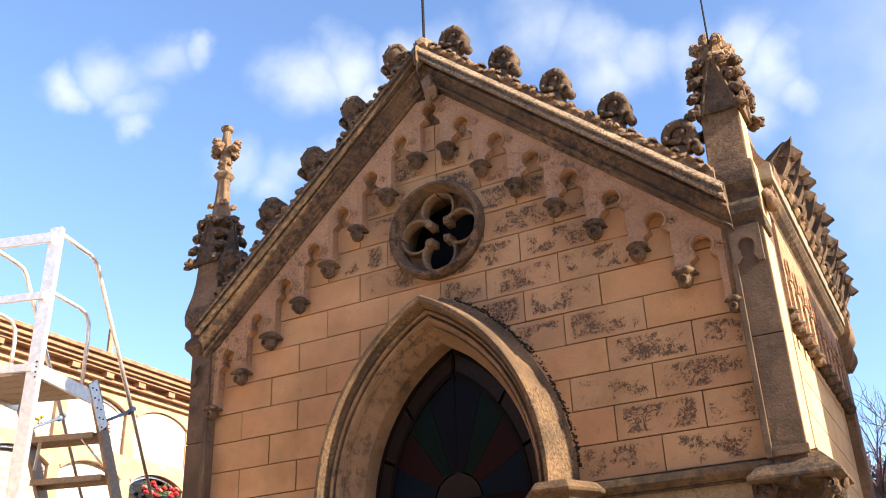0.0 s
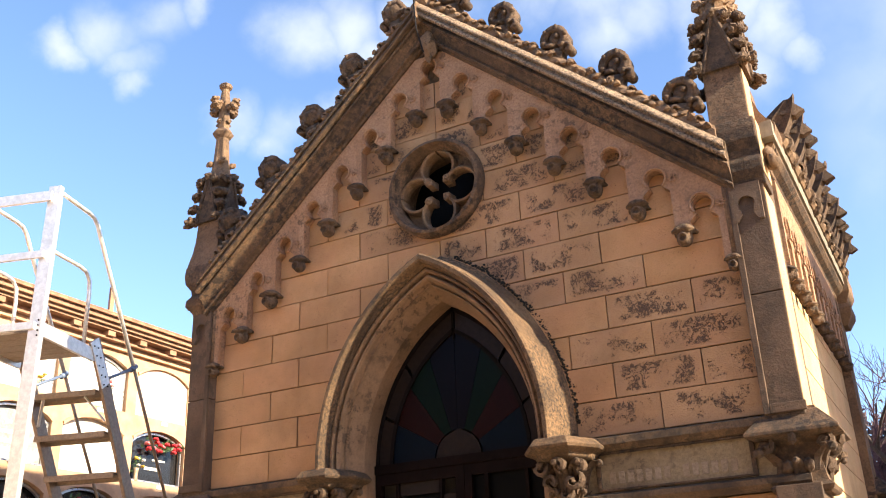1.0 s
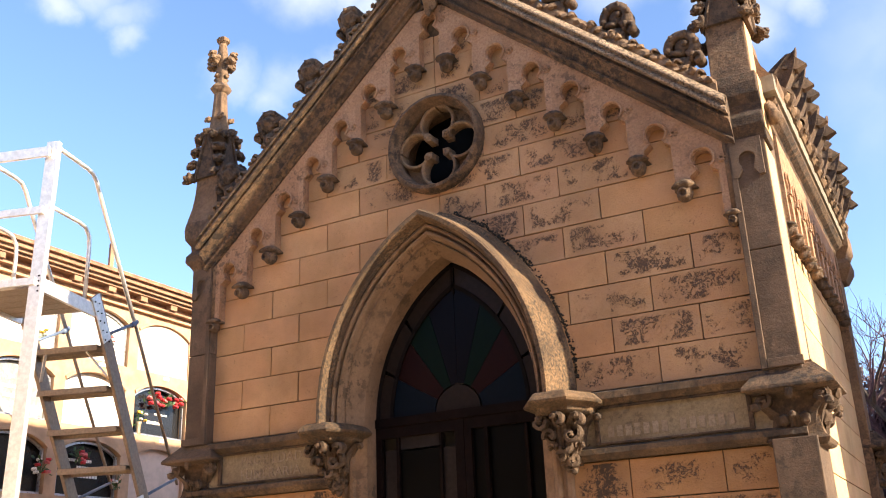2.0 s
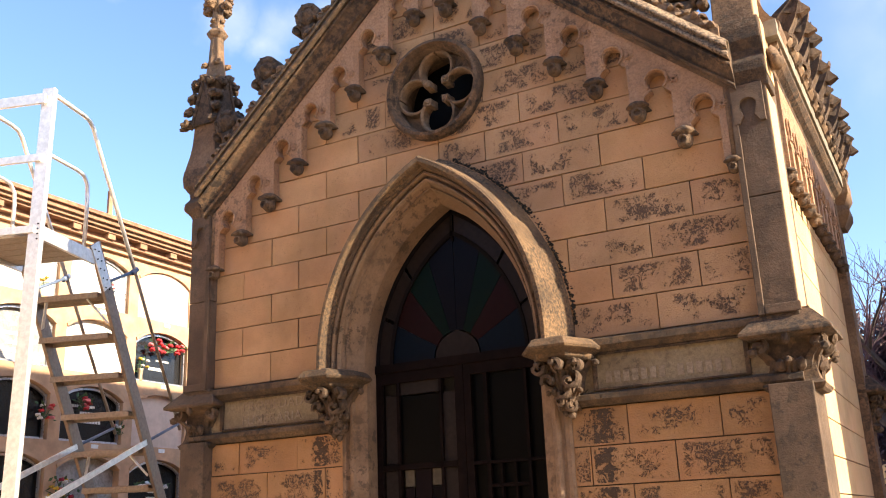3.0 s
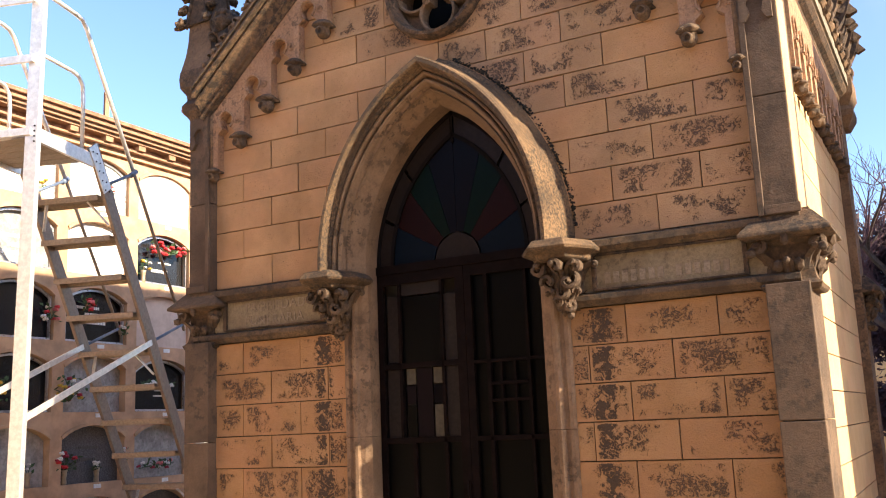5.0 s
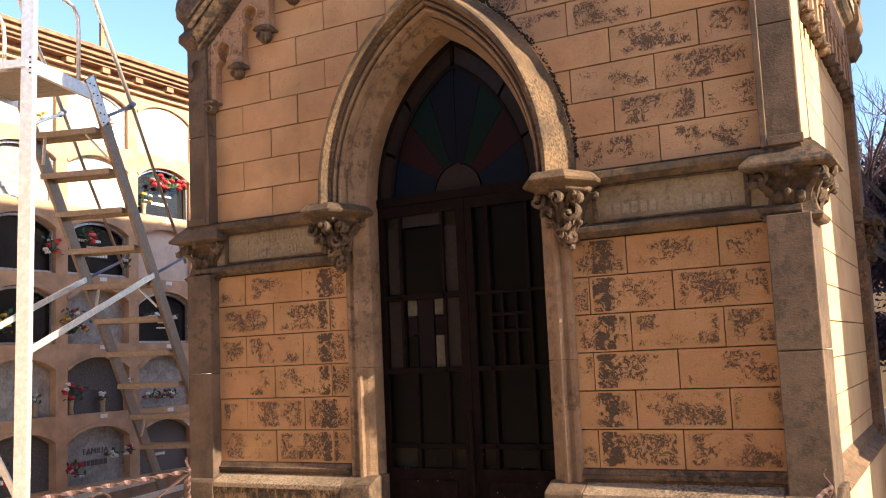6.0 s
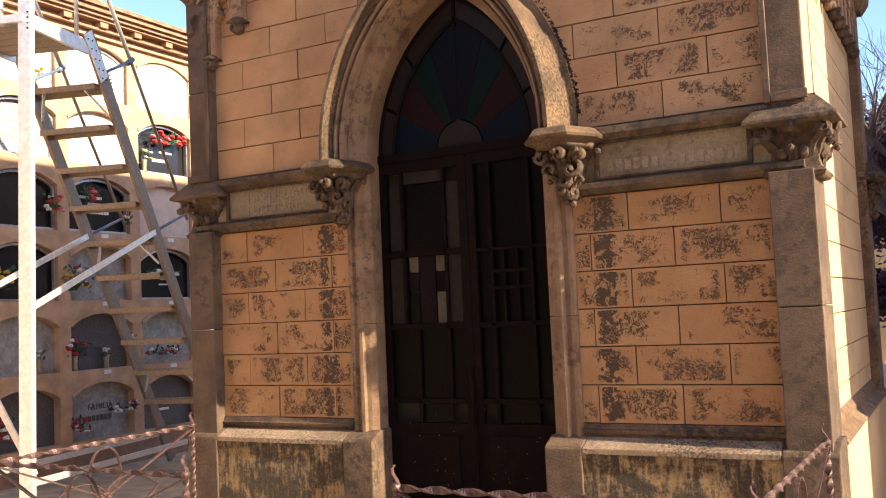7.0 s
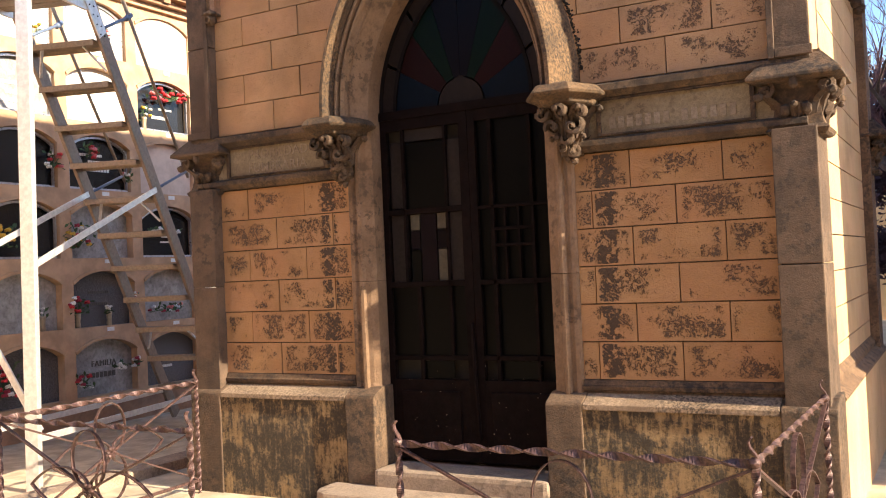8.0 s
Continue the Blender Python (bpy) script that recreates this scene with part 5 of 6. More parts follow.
def niche_surround():
    """One bay of the wall with an opening under a flat arch; the origin is the arch's crown."""
    h, o = COL / 2, 0.398
    arc = [(o * math.sin(radians(a)) / math.sin(radians(50)), -0.13 + 0.13 * (math.cos(radians(a)) - math.cos(radians(50))) / (1 - math.cos(radians(50)))) for a in range(-50, 51, 10)]
    bm = bmesh.new()
    top, low = 0.075, -0.634
    # pier left, pier right, sill and spandrel strips
    box(bm, -h, -o, 0, 0.2, low, -0.13)
    box(bm, o, h, 0, 0.2, low, -0.13)
    box(bm, -o, o, 0, 0.2, low, low + 0.06)
    box(bm, -h, -o, 0, 0.2, -0.13, top)
    box(bm, o, h, 0, 0.2, -0.13, top)
    for (x0, z0), (x1, z1) in zip(arc, arc[1:]):
        prism(bm, [(x0, z0), (x1, z1), (x1, top), (x0, top)], 0, 0.2)
    # raised rim of the arch
    loft(bm, [[(x * k, y, z + d) for k, y, d in ((1.0, 0.001, 0.0), (1.0, -0.018, 0.0), (1.03, -0.018, 0.032), (1.03, 0.001, 0.032))] for x, z in arc])
    bmesh.ops.remove_doubles(bm, verts=bm.verts, dist=1e-5)
    me = bpy.data.meshes.new("niche")
    bmesh.ops.recalc_face_normals(bm, faces=bm.faces)
    bm.to_mesh(me)
    bm.free()
    me.materials.append(NICHE_WALL)
    return me


def plaque(material, depth):
    bm = bmesh.new()
    o = 0.396
    pts = [(-o, -0.578), (o, -0.578)] + [(o * math.sin(radians(a)) / math.sin(radians(50)), -0.133 + 0.13 * (math.cos(radians(a)) - math.cos(radians(50))) / (1 - math.cos(radians(50)))) for a in range(50, -51, -10)]
    prism(bm, pts, depth, depth + 0.03)
    me = bpy.data.meshes.new("grave_slab")
    bmesh.ops.recalc_face_normals(bm, faces=bm.faces)
    bm.to_mesh(me)
    bm.free()
    me.materials.append(material)
    return me


def slab_frame():
    bm = bmesh.new()
    o = 0.378
    pts = [(-o, -0.56), (-o, -0.13)] + [(o * math.sin(radians(a)) / math.sin(radians(50)), -0.15 + 0.13 * (math.cos(radians(a)) - math.cos(radians(50))) / (1 - math.cos(radians(50)))) for a in range(-50, 51, 10)] + [(o, -0.13), (o, -0.56), (-o, -0.56)]
    flat_bar(bm, [(x, 0.05, z) for x, z in pts], 0.03, 0.022, (0, 1, 0))
    me = bpy.data.meshes.new("slab_frame")
    bmesh.ops.recalc_face_normals(bm, faces=bm.faces)
    bm.to_mesh(me)
    bm.free()
    me.materials.append(FRAME_METAL)
    return me


SURROUND, FRAME = niche_surround(), slab_frame()
SLABS = {"w": plaque(MARBLE_WHITE, 0.06), "g": plaque(MARBLE_GREY, 0.09), "k": plaque(GRANITE_BLACK, 0.1), "p": plaque(PINK_PLASTER, 0.04), "b": plaque(PINK_PLASTER, 0.015), "d": plaque(GRANITE_GREY, 0.1)}
# kinds of slab by row, for the three bays beside the ladder: white, grey, black, plain plaster
# row 5's middle slab is pale; its shade is put in as grey
SEEN = {0: "wwb", 1: "gwk", 2: "kkp", 3: "kgk", 4: "gdg", 5: "dgd"}
tag_bm = bmesh.new()
box(tag_bm, -0.045, 0.045, -0.006, 0.0, -0.02, 0.02)
TAG_ME = bpy.data.meshes.new("number_tag")
tag_bm.to_mesh(TAG_ME)
tag_bm.free()
TAG_ME.materials.append(TAG)
rng = random.Random(4)
slab_at = {}
for r in range(6):
    for c in range(-7, 10):
        n = new("niche", SURROUND)
        n.parent = niche_wall
        n.matrix_basis = to_wall(NICHE_Y(c), NICHE_TOP(r))
        kind = SEEN[r][c + 1] if -1 <= c <= 1 else rng.choice("wgkgkkp")
        s = new("grave_slab", SLABS[kind])
        s.parent = n
        slab_at[(r, c)] = n
        if (kind == "k" or (r, c) in ((0, -1), (0, 0), (1, -1))) and (r, c) != (2, 1):
            f = new("slab_frame", FRAME)
            f.parent = n
        t = new("number_tag", TAG_ME)
        t.parent = n
        t.matrix_basis = pose(0.05, 0, -0.61)


def slab_bars(r, c, rows, material, depth):
    """Worn lines of writing on a slab, as plain bars: middle, width and height from the arch's crown."""
    bm = bmesh.new()
    for x, z, w, h in rows:
        h *= 0.7
        n = max(3, int(w / (h * 0.95)))
        for i in range(n):
            a = x - w / 2 + w * i / n
            box(bm, a, a + w / n * 0.72, depth - 0.006, depth + 0.002, z - h / 2, z + h / 2)
    part("slab_writing", bm, material, slab_at[(r, c)])


slab_bars(1, -1, [(-0.08, -0.28, 0.3, 0.05), (0.05, -0.37, 0.3, 0.055), (-0.05, -0.45, 0.3, 0.055)], LETTER_WHITE, 0.09)
slab_bars(2, -1, [(0.12, -0.28, 0.18, 0.045)], LETTER_WHITE, 0.1)
slab_bars(2, 0, [(-0.05, -0.2, 0.32, 0.04), (0.05, -0.27, 0.26, 0.045), (0.05, -0.35, 0.3, 0.055)], LETTER_WHITE, 0.1)
slab_bars(1, 1, [(0.02, -0.4, 0.26, 0.05), (0.1, -0.3, 0.2, 0.03)], LETTER_WHITE, 0.1)
slab_bars(3, 1, [(0.02, -0.27, 0.25, 0.04), (0.05, -0.34, 0.16, 0.025), (0.05, -0.4, 0.2, 0.025)], LETTER_WHITE, 0.1)
slab_bars(4, 0, [(0.0, -0.22, 0.28, 0.04), (0.0, -0.34, 0.24, 0.04)], LETTER_DARK, 0.1)
slab_bars(5, 0, [(0.02, -0.37, 0.32, 0.08)], LETTER_DARK, 0.09)
slab_bars(5, 1, [(-0.05, -0.3, 0.2, 0.04), (-0.05, -0.38, 0.22, 0.04)], LETTER_WHITE, 0.1)
slab_bars(0, 0, [(0.15, -0.25, 0.15, 0.03), (0.18, -0.35, 0.12, 0.03)], LETTER_DARK, 0.06)
lettering("FAMILIA", 0.085, 0.004, LETTER_DARK, pose(0.02, 0.086, -0.28, 90), slab_at[(5, 0)], "slab_letters")

# cornice of the niche wall with small blocks and a tiled edge
for z0, z1, x1, mat, name in ((4.49, 4.547, 0.05, NICHE_WALL, "cornice_band"), (4.547, 4.573, 0.12, NICHE_TRIM, "cornice_fillet"), (4.573, 4.634, 0.07, NICHE_TRIM, "cornice_frieze"),
                              (4.634, 4.664, 0.17, NICHE_TRIM, "cornice_fillet"), (4.664, 4.699, 0.21, NICHE_TRIM, "cornice_fillet"), (4.699, 4.747, 0.25, NICHE_TRIM, "cornice_band"), (4.747, 4.777, 0.29, TILE, "tile_edge")):
    bm = bmesh.new()
    box(bm, WALL_X - 0.2, WALL_X + x1, -4.6, 10.2, z0, z1 - 0.003)
    part(name, bm, mat, niche_wall)
bm = bmesh.new()
box(bm, 0, 0.085, -0.05, 0.05, 0, 0.056)
BLOCK_ME = bpy.data.meshes.new("cornice_block")
bm.to_mesh(BLOCK_ME)
bm.free()
BLOCK_ME.materials.append(NICHE_TRIM)
for i in range(31):
    o = new("cornice_block", BLOCK_ME)
    o.parent = niche_wall
    o.matrix_basis = pose(WALL_X + 0.071, -4.4 + 0.46 * i + 0.26, 4.5745)
bm = bmesh.new()
loft(bm, [[(x, y, z) for x, z in ((WALL_X + 0.28, 4.78), (WALL_X + 0.28, 4.792), (-5.9, 4.9), (-6.6, 4.792), (-6.6, 4.78))] for y in (-4.6, 10.2)])
part("roof", bm, TILE, niche_wall)
bm = bmesh.new()
loft(bm, [[(-5.28 + 0.03 * math.cos(a), 1.99 + k * 0.0 + 0.035 * math.sin(a), 4.79 + 0.43 * k) for a in (0.6, 2.2, 3.7, 5.3)] for k in (0, 0.5, 1.0)])
tagged(part("broken_vase", bm, NICHE_TRIM), "narrow weathered stump standing on the niche wall's roof", "stump")

# ---- flowers ----
PETALS = {n: plain(n + "_petals", c, 0.7, 0, 0.3, 60) for n, c in (("red", (0.5, 0.02, 0.03)), ("pink", (0.62, 0.16, 0.16)), ("white", (0.7, 0.68, 0.64)), ("yellow", (0.55, 0.35, 0.04)), ("crimson", (0.3, 0.015, 0.04)))}
LEAF_GREEN = plain("leaf_green", (0.04, 0.08, 0.025), 0.6, 0, 0.4, 40)
VASE = plain("dull_metal_vase", (0.35, 0.27, 0.18), 0.5, 0.3, 0.2, 20)


def flowers(label, at, kinds, n, spread_, seed, vase=True, size=0.03):
    """A bunch of cloth flowers; at is the vase's foot on the niche's sill."""
    rr = random.Random(seed)
    base = thing("flower_bunch", label, "flowers", group="grave flowers", at=at)
    for i in range(n):
        bm = bmesh.new()
        p = Vector((rr.uniform(-0.35, 0.6) * spread_[0], rr.uniform(-1, 1) * spread_[1], 0.16 * vase + rr.uniform(0, 1) * spread_[2]))
        for j in range(7):
            a = j * 2.4
            q = p + Vector((math.cos(a), math.sin(a), 0.4 * math.sin(j * 1.3))) * size * (0.25 + 0.1 * j / 2)
            ball(bm, q, (size * 0.5, size * 0.5, size * 0.38), 0.3, 1, i + j)
        part("blossom", bm, PETALS[kinds[i % len(kinds)]], base)
    bm = bmesh.new()
    for i in range(n * 2):
        p0 = Vector((0, 0, 0.1 * vase))
        p = Vector((rr.uniform(-0.4, 0.4) * spread_[0], rr.uniform(-1.15, 1.15) * spread_[1], 0.12 * vase + rr.uniform(-0.1, 1.0) * spread_[2]))
        d = Vector((rr.uniform(-1, 1), rr.uniform(-1, 1), rr.uniform(0, 1))).normalized() * 0.055
        sd = d.orthogonal().normalized() * 0.014
        loft(bm, [[p, p + sd * 0.4, p + sd * 0.4 + Vector((0, 0, 0.003))], [p + d * 0.5 - sd, p + d * 0.5 + sd, p + d * 0.5 + Vector((0, 0, 0.006))], [p + d, p + d + sd * 0.1, p + d + Vector((0, 0, 0.002))]])
        if i % 2 == 0:
            tube(bm, [p0, (p0 + p) / 2 + Vector((0, 0, 0.02)), p], 0.004, 5)
    part("foliage", bm, LEAF_GREEN, base)
    if vase:
        bm = bmesh.new()
        lathe(bm, [(0.022, 0), (0.03, 0.02), (0.024, 0.06), (0.03, 0.12), (0.036, 0.15), (0.03, 0.15)], (0, 0, 0), 10)
        part("vase", bm, VASE, base, smooth=True)
    return base


def sill_at(r, c, dy=0.0):
    return (WALL_X - 0.05, NICHE_Y(c) + dy, NICHE_TOP(r) - 0.577)


def hung(r, c, dy, up):
    x, y, z = sill_at(r, c, dy)
    return (WALL_X + 0.01, y, z + up)


flowers("spray of red cloth roses laid across a black niche", hung(1, 1, 0.05, 0.36), ("red", "pink", "red"), 16, (0.06, 0.26, 0.13), 1, False, 0.045)
flowers("dull bouquet in a metal vase in a black niche", sill_at(1, 1, -0.27), ("yellow", "white"), 6, (0.08, 0.06, 0.14), 2)
flowers("pink cloth flowers on a black niche slab", hung(2, 0, -0.13, 0.33), ("pink", "red"), 8, (0.06, 0.08, 0.14), 3, False, 0.038)
flowers("faded white and pink flowers at the niche edge", hung(2, 0, 0.36, 0.12), ("white", "pink"), 7, (0.08, 0.06, 0.2), 4, False, 0.03)
flowers("red and white bouquet at a black niche", hung(2, -1, 0.34, 0.2), ("pink", "red", "white"), 9, (0.08, 0.09, 0.14), 5, False, 0.035)
flowers("yellow cloth flowers in a niche vase", hung(3, -1, -0.25, 0.12), ("yellow",), 12, (0.08, 0.12, 0.2), 6, False, 0.04)
flowers("mixed yellow and violet flowers before a grey slab", hung(3, 0, -0.32, 0.12), ("yellow", "yellow", "crimson", "white"), 16, (0.12, 0.18, 0.22), 7, False, 0.035)
flowers("grey-white cloth flowers along a dark slab", hung(3, 1, -0.05, 0.28), ("white",), 9, (0.05, 0.2, 0.05), 8, False, 0.035)
flowers("red and white bouquet in a vase", sill_at(4, 0, -0.32), ("red", "crimson", "white"), 18, (0.12, 0.13, 0.17), 9, True, 0.036)
flowers("small white flowers at the foot of a slab", sill_at(4, 0, 0.08), ("white",), 6, (0.06, 0.05, 0.05), 10, True, 0.025)
flowers("white and red flowers at the niche pier", hung(4, 0, 0.37, 0.2), ("white", "crimson"), 6, (0.06, 0.04, 0.14), 11, False, 0.03)
flowers("pink flowers in a row before a grey slab", hung(4, 1, -0.1, 0.1), ("pink", "crimson", "white"), 12, (0.05, 0.24, 0.08), 12, False, 0.03)
flowers("green sprig in a white vase", sill_at(4, -1, 0.2), ("white",), 2, (0.05, 0.04, 0.1), 13, True, 0.02)
flowers("large red bouquet at a dark niche", hung(5, -1, -0.32, 0.12), ("crimson", "red", "white"), 26, (0.12, 0.15, 0.38), 14, False, 0.04)
flowers("red and white flowers beside a white slab", hung(5, 0, -0.32, 0.1), ("crimson", "white", "red"), 9, (0.08, 0.1, 0.14), 15, False, 0.034)
flowers("white cloth flowers on a pale slab", hung(5, 0, 0.16, 0.25), ("white",), 8, (0.05, 0.08, 0.06), 16, False, 0.03)
flowers("white and red flowers at the pier", hung(5, 0, 0.36, 0.26), ("white", "crimson"), 6, (0.06, 0.05, 0.08), 17, False, 0.036)
flowers("yellow flowers in the top row", sill_at(0, -1, 0.2), ("yellow", "white"), 7, (0.06, 0.12, 0.05), 18, True, 0.028)
flowers("dried pink and white flowers behind glass", sill_at(0, 0, 0.16), ("pink", "white"), 9, (0.03, 0.1, 0.2), 19, True, 0.026)

# ---- platform ladder ----
ladder = thing("platform_ladder", "tall aluminium platform ladder with handrails on the cemetery path", "ladder")
LP, LV = Vector((-3.214, -0.499, 0)), radians(107.5)
v_dir, u_dir = Vector((math.cos(LV), math.sin(LV), 0)), Vector((math.sin(LV), -math.cos(LV), 0))
LW = 0.68


def lad(s, u, z):
    """Along the climb, across it to the far side, and up."""
    return LP + v_dir * s - u_dir * u + Vector((0, 0, z))


for u in (0.0, LW):
    bm = bmesh.new()
    flat_bar(bm, [lad(-0.07, u, -0.02), lad(0.02, u, 4.9)], 0.105, 0.05, u_dir)
    post = part("post", bm, ALU, ladder, "wide bright aluminium post", bevel=0.004)
    bm = bmesh.new()
    flat_bar(bm, [lad(0.79, u, 3.844), lad(3.327, u, 0.0)], 0.14, 0.03, v_dir)
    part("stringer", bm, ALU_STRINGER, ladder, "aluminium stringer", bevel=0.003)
    bm = bmesh.new()
    flat_bar(bm, [lad(0.03, u, 3.715), lad(0.8, u, 3.715)], 0.11, 0.03, (0, 0, 1))
    beam = part("platform_beam", bm, ALU, ladder, bevel=0.003)
    if u == 0:
        # riveted corner plate on the near face
        bm = bmesh.new()
        flat_bar(bm, [lad(0.76, u - 0.02, 3.83), lad(1.0, u - 0.02, 3.5)], 0.13, 0.008, v_dir)
        plate = part("corner_plate", bm, ALU, beam, bevel=0.002)
        for i in range(5):
            for e in (0.03, -0.03):
                spots = [lad(0.79 + 0.05 * i + e, u - 0.026, 3.78 - 0.07 * i)] + ([lad(0.0 + e, u - 0.028, 3.64 + 0.04 * i)] if i < 4 else [])
                for q in spots:
                    bm = bmesh.new()
                    ball(bm, q, 0.008, 0, 1)
                    part("rivet", bm, LEAD, beam)
    bm = bmesh.new()
    tube(bm, [lad(0.02, u, 4.88), lad(0.5, u, 4.885), lad(0.59, u, 4.875), lad(0.65, u, 4.83), lad(0.72, u, 4.735), lad(1.045, u, 4.316), lad(1.451, u, 3.79)], 0.019, 10)
    part("handrail", bm, ALU, ladder, smooth=True)
    bm = bmesh.new()
    tube(bm, [lad(1.448, u, 3.795), lad(1.821, u, 3.291), lad(2.13, u, 2.885), lad(2.46, u, 2.45)], 0.015, 8)
    # lower length in the darker copy, which has the shade in its colour
    part("lower_handrail", bm, ALU_RIB, ladder, smooth=True)
    bm = bmesh.new()
    tube(bm, [lad(0.02, u, 4.362), lad(0.46, u, 4.38), lad(0.56, u, 4.37), lad(0.62, u, 4.31), lad(0.635, u, 4.2), lad(0.635, u, 3.77)], 0.017, 10)
    part("knee_rail", bm, ALU, ladder, smooth=True)
    bm = bmesh.new()
    tube(bm, [lad(0.935, u, 3.523), lad(1.451, u, 3.77)], 0.014, 8)
    tube(bm, [lad(1.41, u, 3.745), lad(1.49, u, 3.8)], 0.026, 8)
    part("rail_bracket", bm, JOINT_BLUE, ladder, smooth=True)
    bm = bmesh.new()
    tube(bm, [lad(1.78, u, 2.27), lad(2.42, u, 2.5)], 0.014, 8)
    part("rail_bracket", bm, JOINT_BLUE, ladder, smooth=True)
    bm = bmesh.new()
    flat_bar(bm, [lad(-0.03, u - 0.03, 1.597), lad(1.77, u - 0.03, 2.275)], 0.05, 0.016, (0, 0, 1))
    part("brace", bm, ALU, ladder, "diagonal aluminium brace", bevel=0.002)
    bm = bmesh.new()
    flat_bar(bm, [lad(-0.03, u, 0.35), lad(3.1, u, 0.3)], 0.05, 0.016, (0, 0, 1))
    part("brace", bm, ALU, ladder, bevel=0.002)
bm = bmesh.new()
for i in range(5):
    flat_bar(bm, [lad(0.1 + 0.14 * i, 0.02, 3.71), lad(0.1 + 0.14 * i, LW - 0.02, 3.71)], 0.132, 0.04, v_dir)
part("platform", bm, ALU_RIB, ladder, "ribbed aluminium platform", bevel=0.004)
for z in (4.8, 4.3, 3.72):
    bm = bmesh.new()
    flat_bar(bm, [lad(-0.03, 0, z), lad(-0.03, LW, z)], 0.085 if z > 4.5 else 0.06, 0.025, (0, 0, 1))
    part("guard_bar", bm, ALU, ladder, bevel=0.003)
for i in range(11):
    z = 3.45 - 0.308 * i
    s0 = 0.79 + (3.844 - z) * 0.66 - 0.03
    bm = bmesh.new()
    tread = [(-0.12, -0.045), (-0.12, 0.0)]
    for k in range(7):
        a = -0.115 + 0.03 * k
        tread += [(a, 0.005), (a + 0.014, 0.005), (a + 0.014, 0.0), (a + 0.03, 0.0)]
    tread += [(0.1, 0.0), (0.1, -0.045), (0.09, -0.045), (0.09, -0.014), (-0.11, -0.014), (-0.11, -0.045)]
    a0 = [bm.verts.new((x, 0, z)) for x, z in tread]
    a1 = [bm.verts.new((x, 1, z)) for x, z in tread]
    for k in range(len(tread)):
        n = (k + 1) % len(tread)
        if (a0[k].co - a0[n].co).length > 1e-6:
            bm.faces.new((a0[k], a0[n], a1[n], a1[k]))
    m = Matrix((v_dir, -u_dir * (LW - 0.03), Vector((0, 0, 1)))).transposed().to_4x4()
    bm.transform(Matrix.Translation(lad(s0, 0.015, z)) @ m)
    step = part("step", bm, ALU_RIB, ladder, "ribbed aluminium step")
    if i % 4 == 0:
        for u in (0.03, LW - 0.03):
            bm = bmesh.new()
            flat_bar(bm, [lad(s0 - 0.05, u + (0.12 if u < 0.1 else -0.12), z - 0.03), lad(s0 + 0.1, u, z - 0.22)], 0.03, 0.01, v_dir)
            part("step_strut", bm, ALU, step)
# back braces crossing between the posts
bm = bmesh.new()
flat_bar(bm, [lad(0.02, 0.0, 0.4), lad(0.02, LW, 1.6)], 0.05, 0.016, (0, 0, 1))
part("brace", bm, ALU, ladder, bevel=0.002)


# ---- wrought-iron fence ----
def twisted(bm, a, b, size, turns, thin=0.3):
    """A flat bar twisted about its length."""
    a, b = Vector(a), Vector(b)
    d = (b - a).normalized()
    p = d.orthogonal().normalized()
    q = d.cross(p)
    n = max(8, int(turns * 20))
    rings = []
    for i in range(n + 1):
        c, t = a + (b - a) * i / n, 2 * math.pi * turns * i / n
        e, f = p * math.cos(t) + q * math.sin(t), q * math.cos(t) - p * math.sin(t)
        rings.append([c + e * size / 2 * x + f * size / 2 * thin * y for x, y in ((-1, -1), (1, -1), (1, 1), (-1, 1))])
    loft(bm, rings)


RAIL = 0.735


fence = thing("wrought_iron_fence", "low rusty wrought-iron fence with twisted rails round the chapel plot", "fence")


def fence_post(x, y):
    bm = bmesh.new()
    twisted(bm, (x, y, -0.05), (x, y, 0.725), 0.03, 4.5, 0.45)
    p = part("fence_post", bm, IRON, fence, "twisted iron post with a curled tip")
    bm = bmesh.new()
    ball(bm, (x, y, 0.74), (0.022, 0.022, 0.02), 0.15, 2, x)
    flat_bar(bm, [(x + 0.012, y, 0.745), (x, y, 0.77), (x - 0.016, y, 0.79), (x - 0.02, y, 0.81), (x - 0.008, y, 0.825)], 0.022, 0.006, (0, 1, 0))
    part("curled_tip", bm, IRON, p)


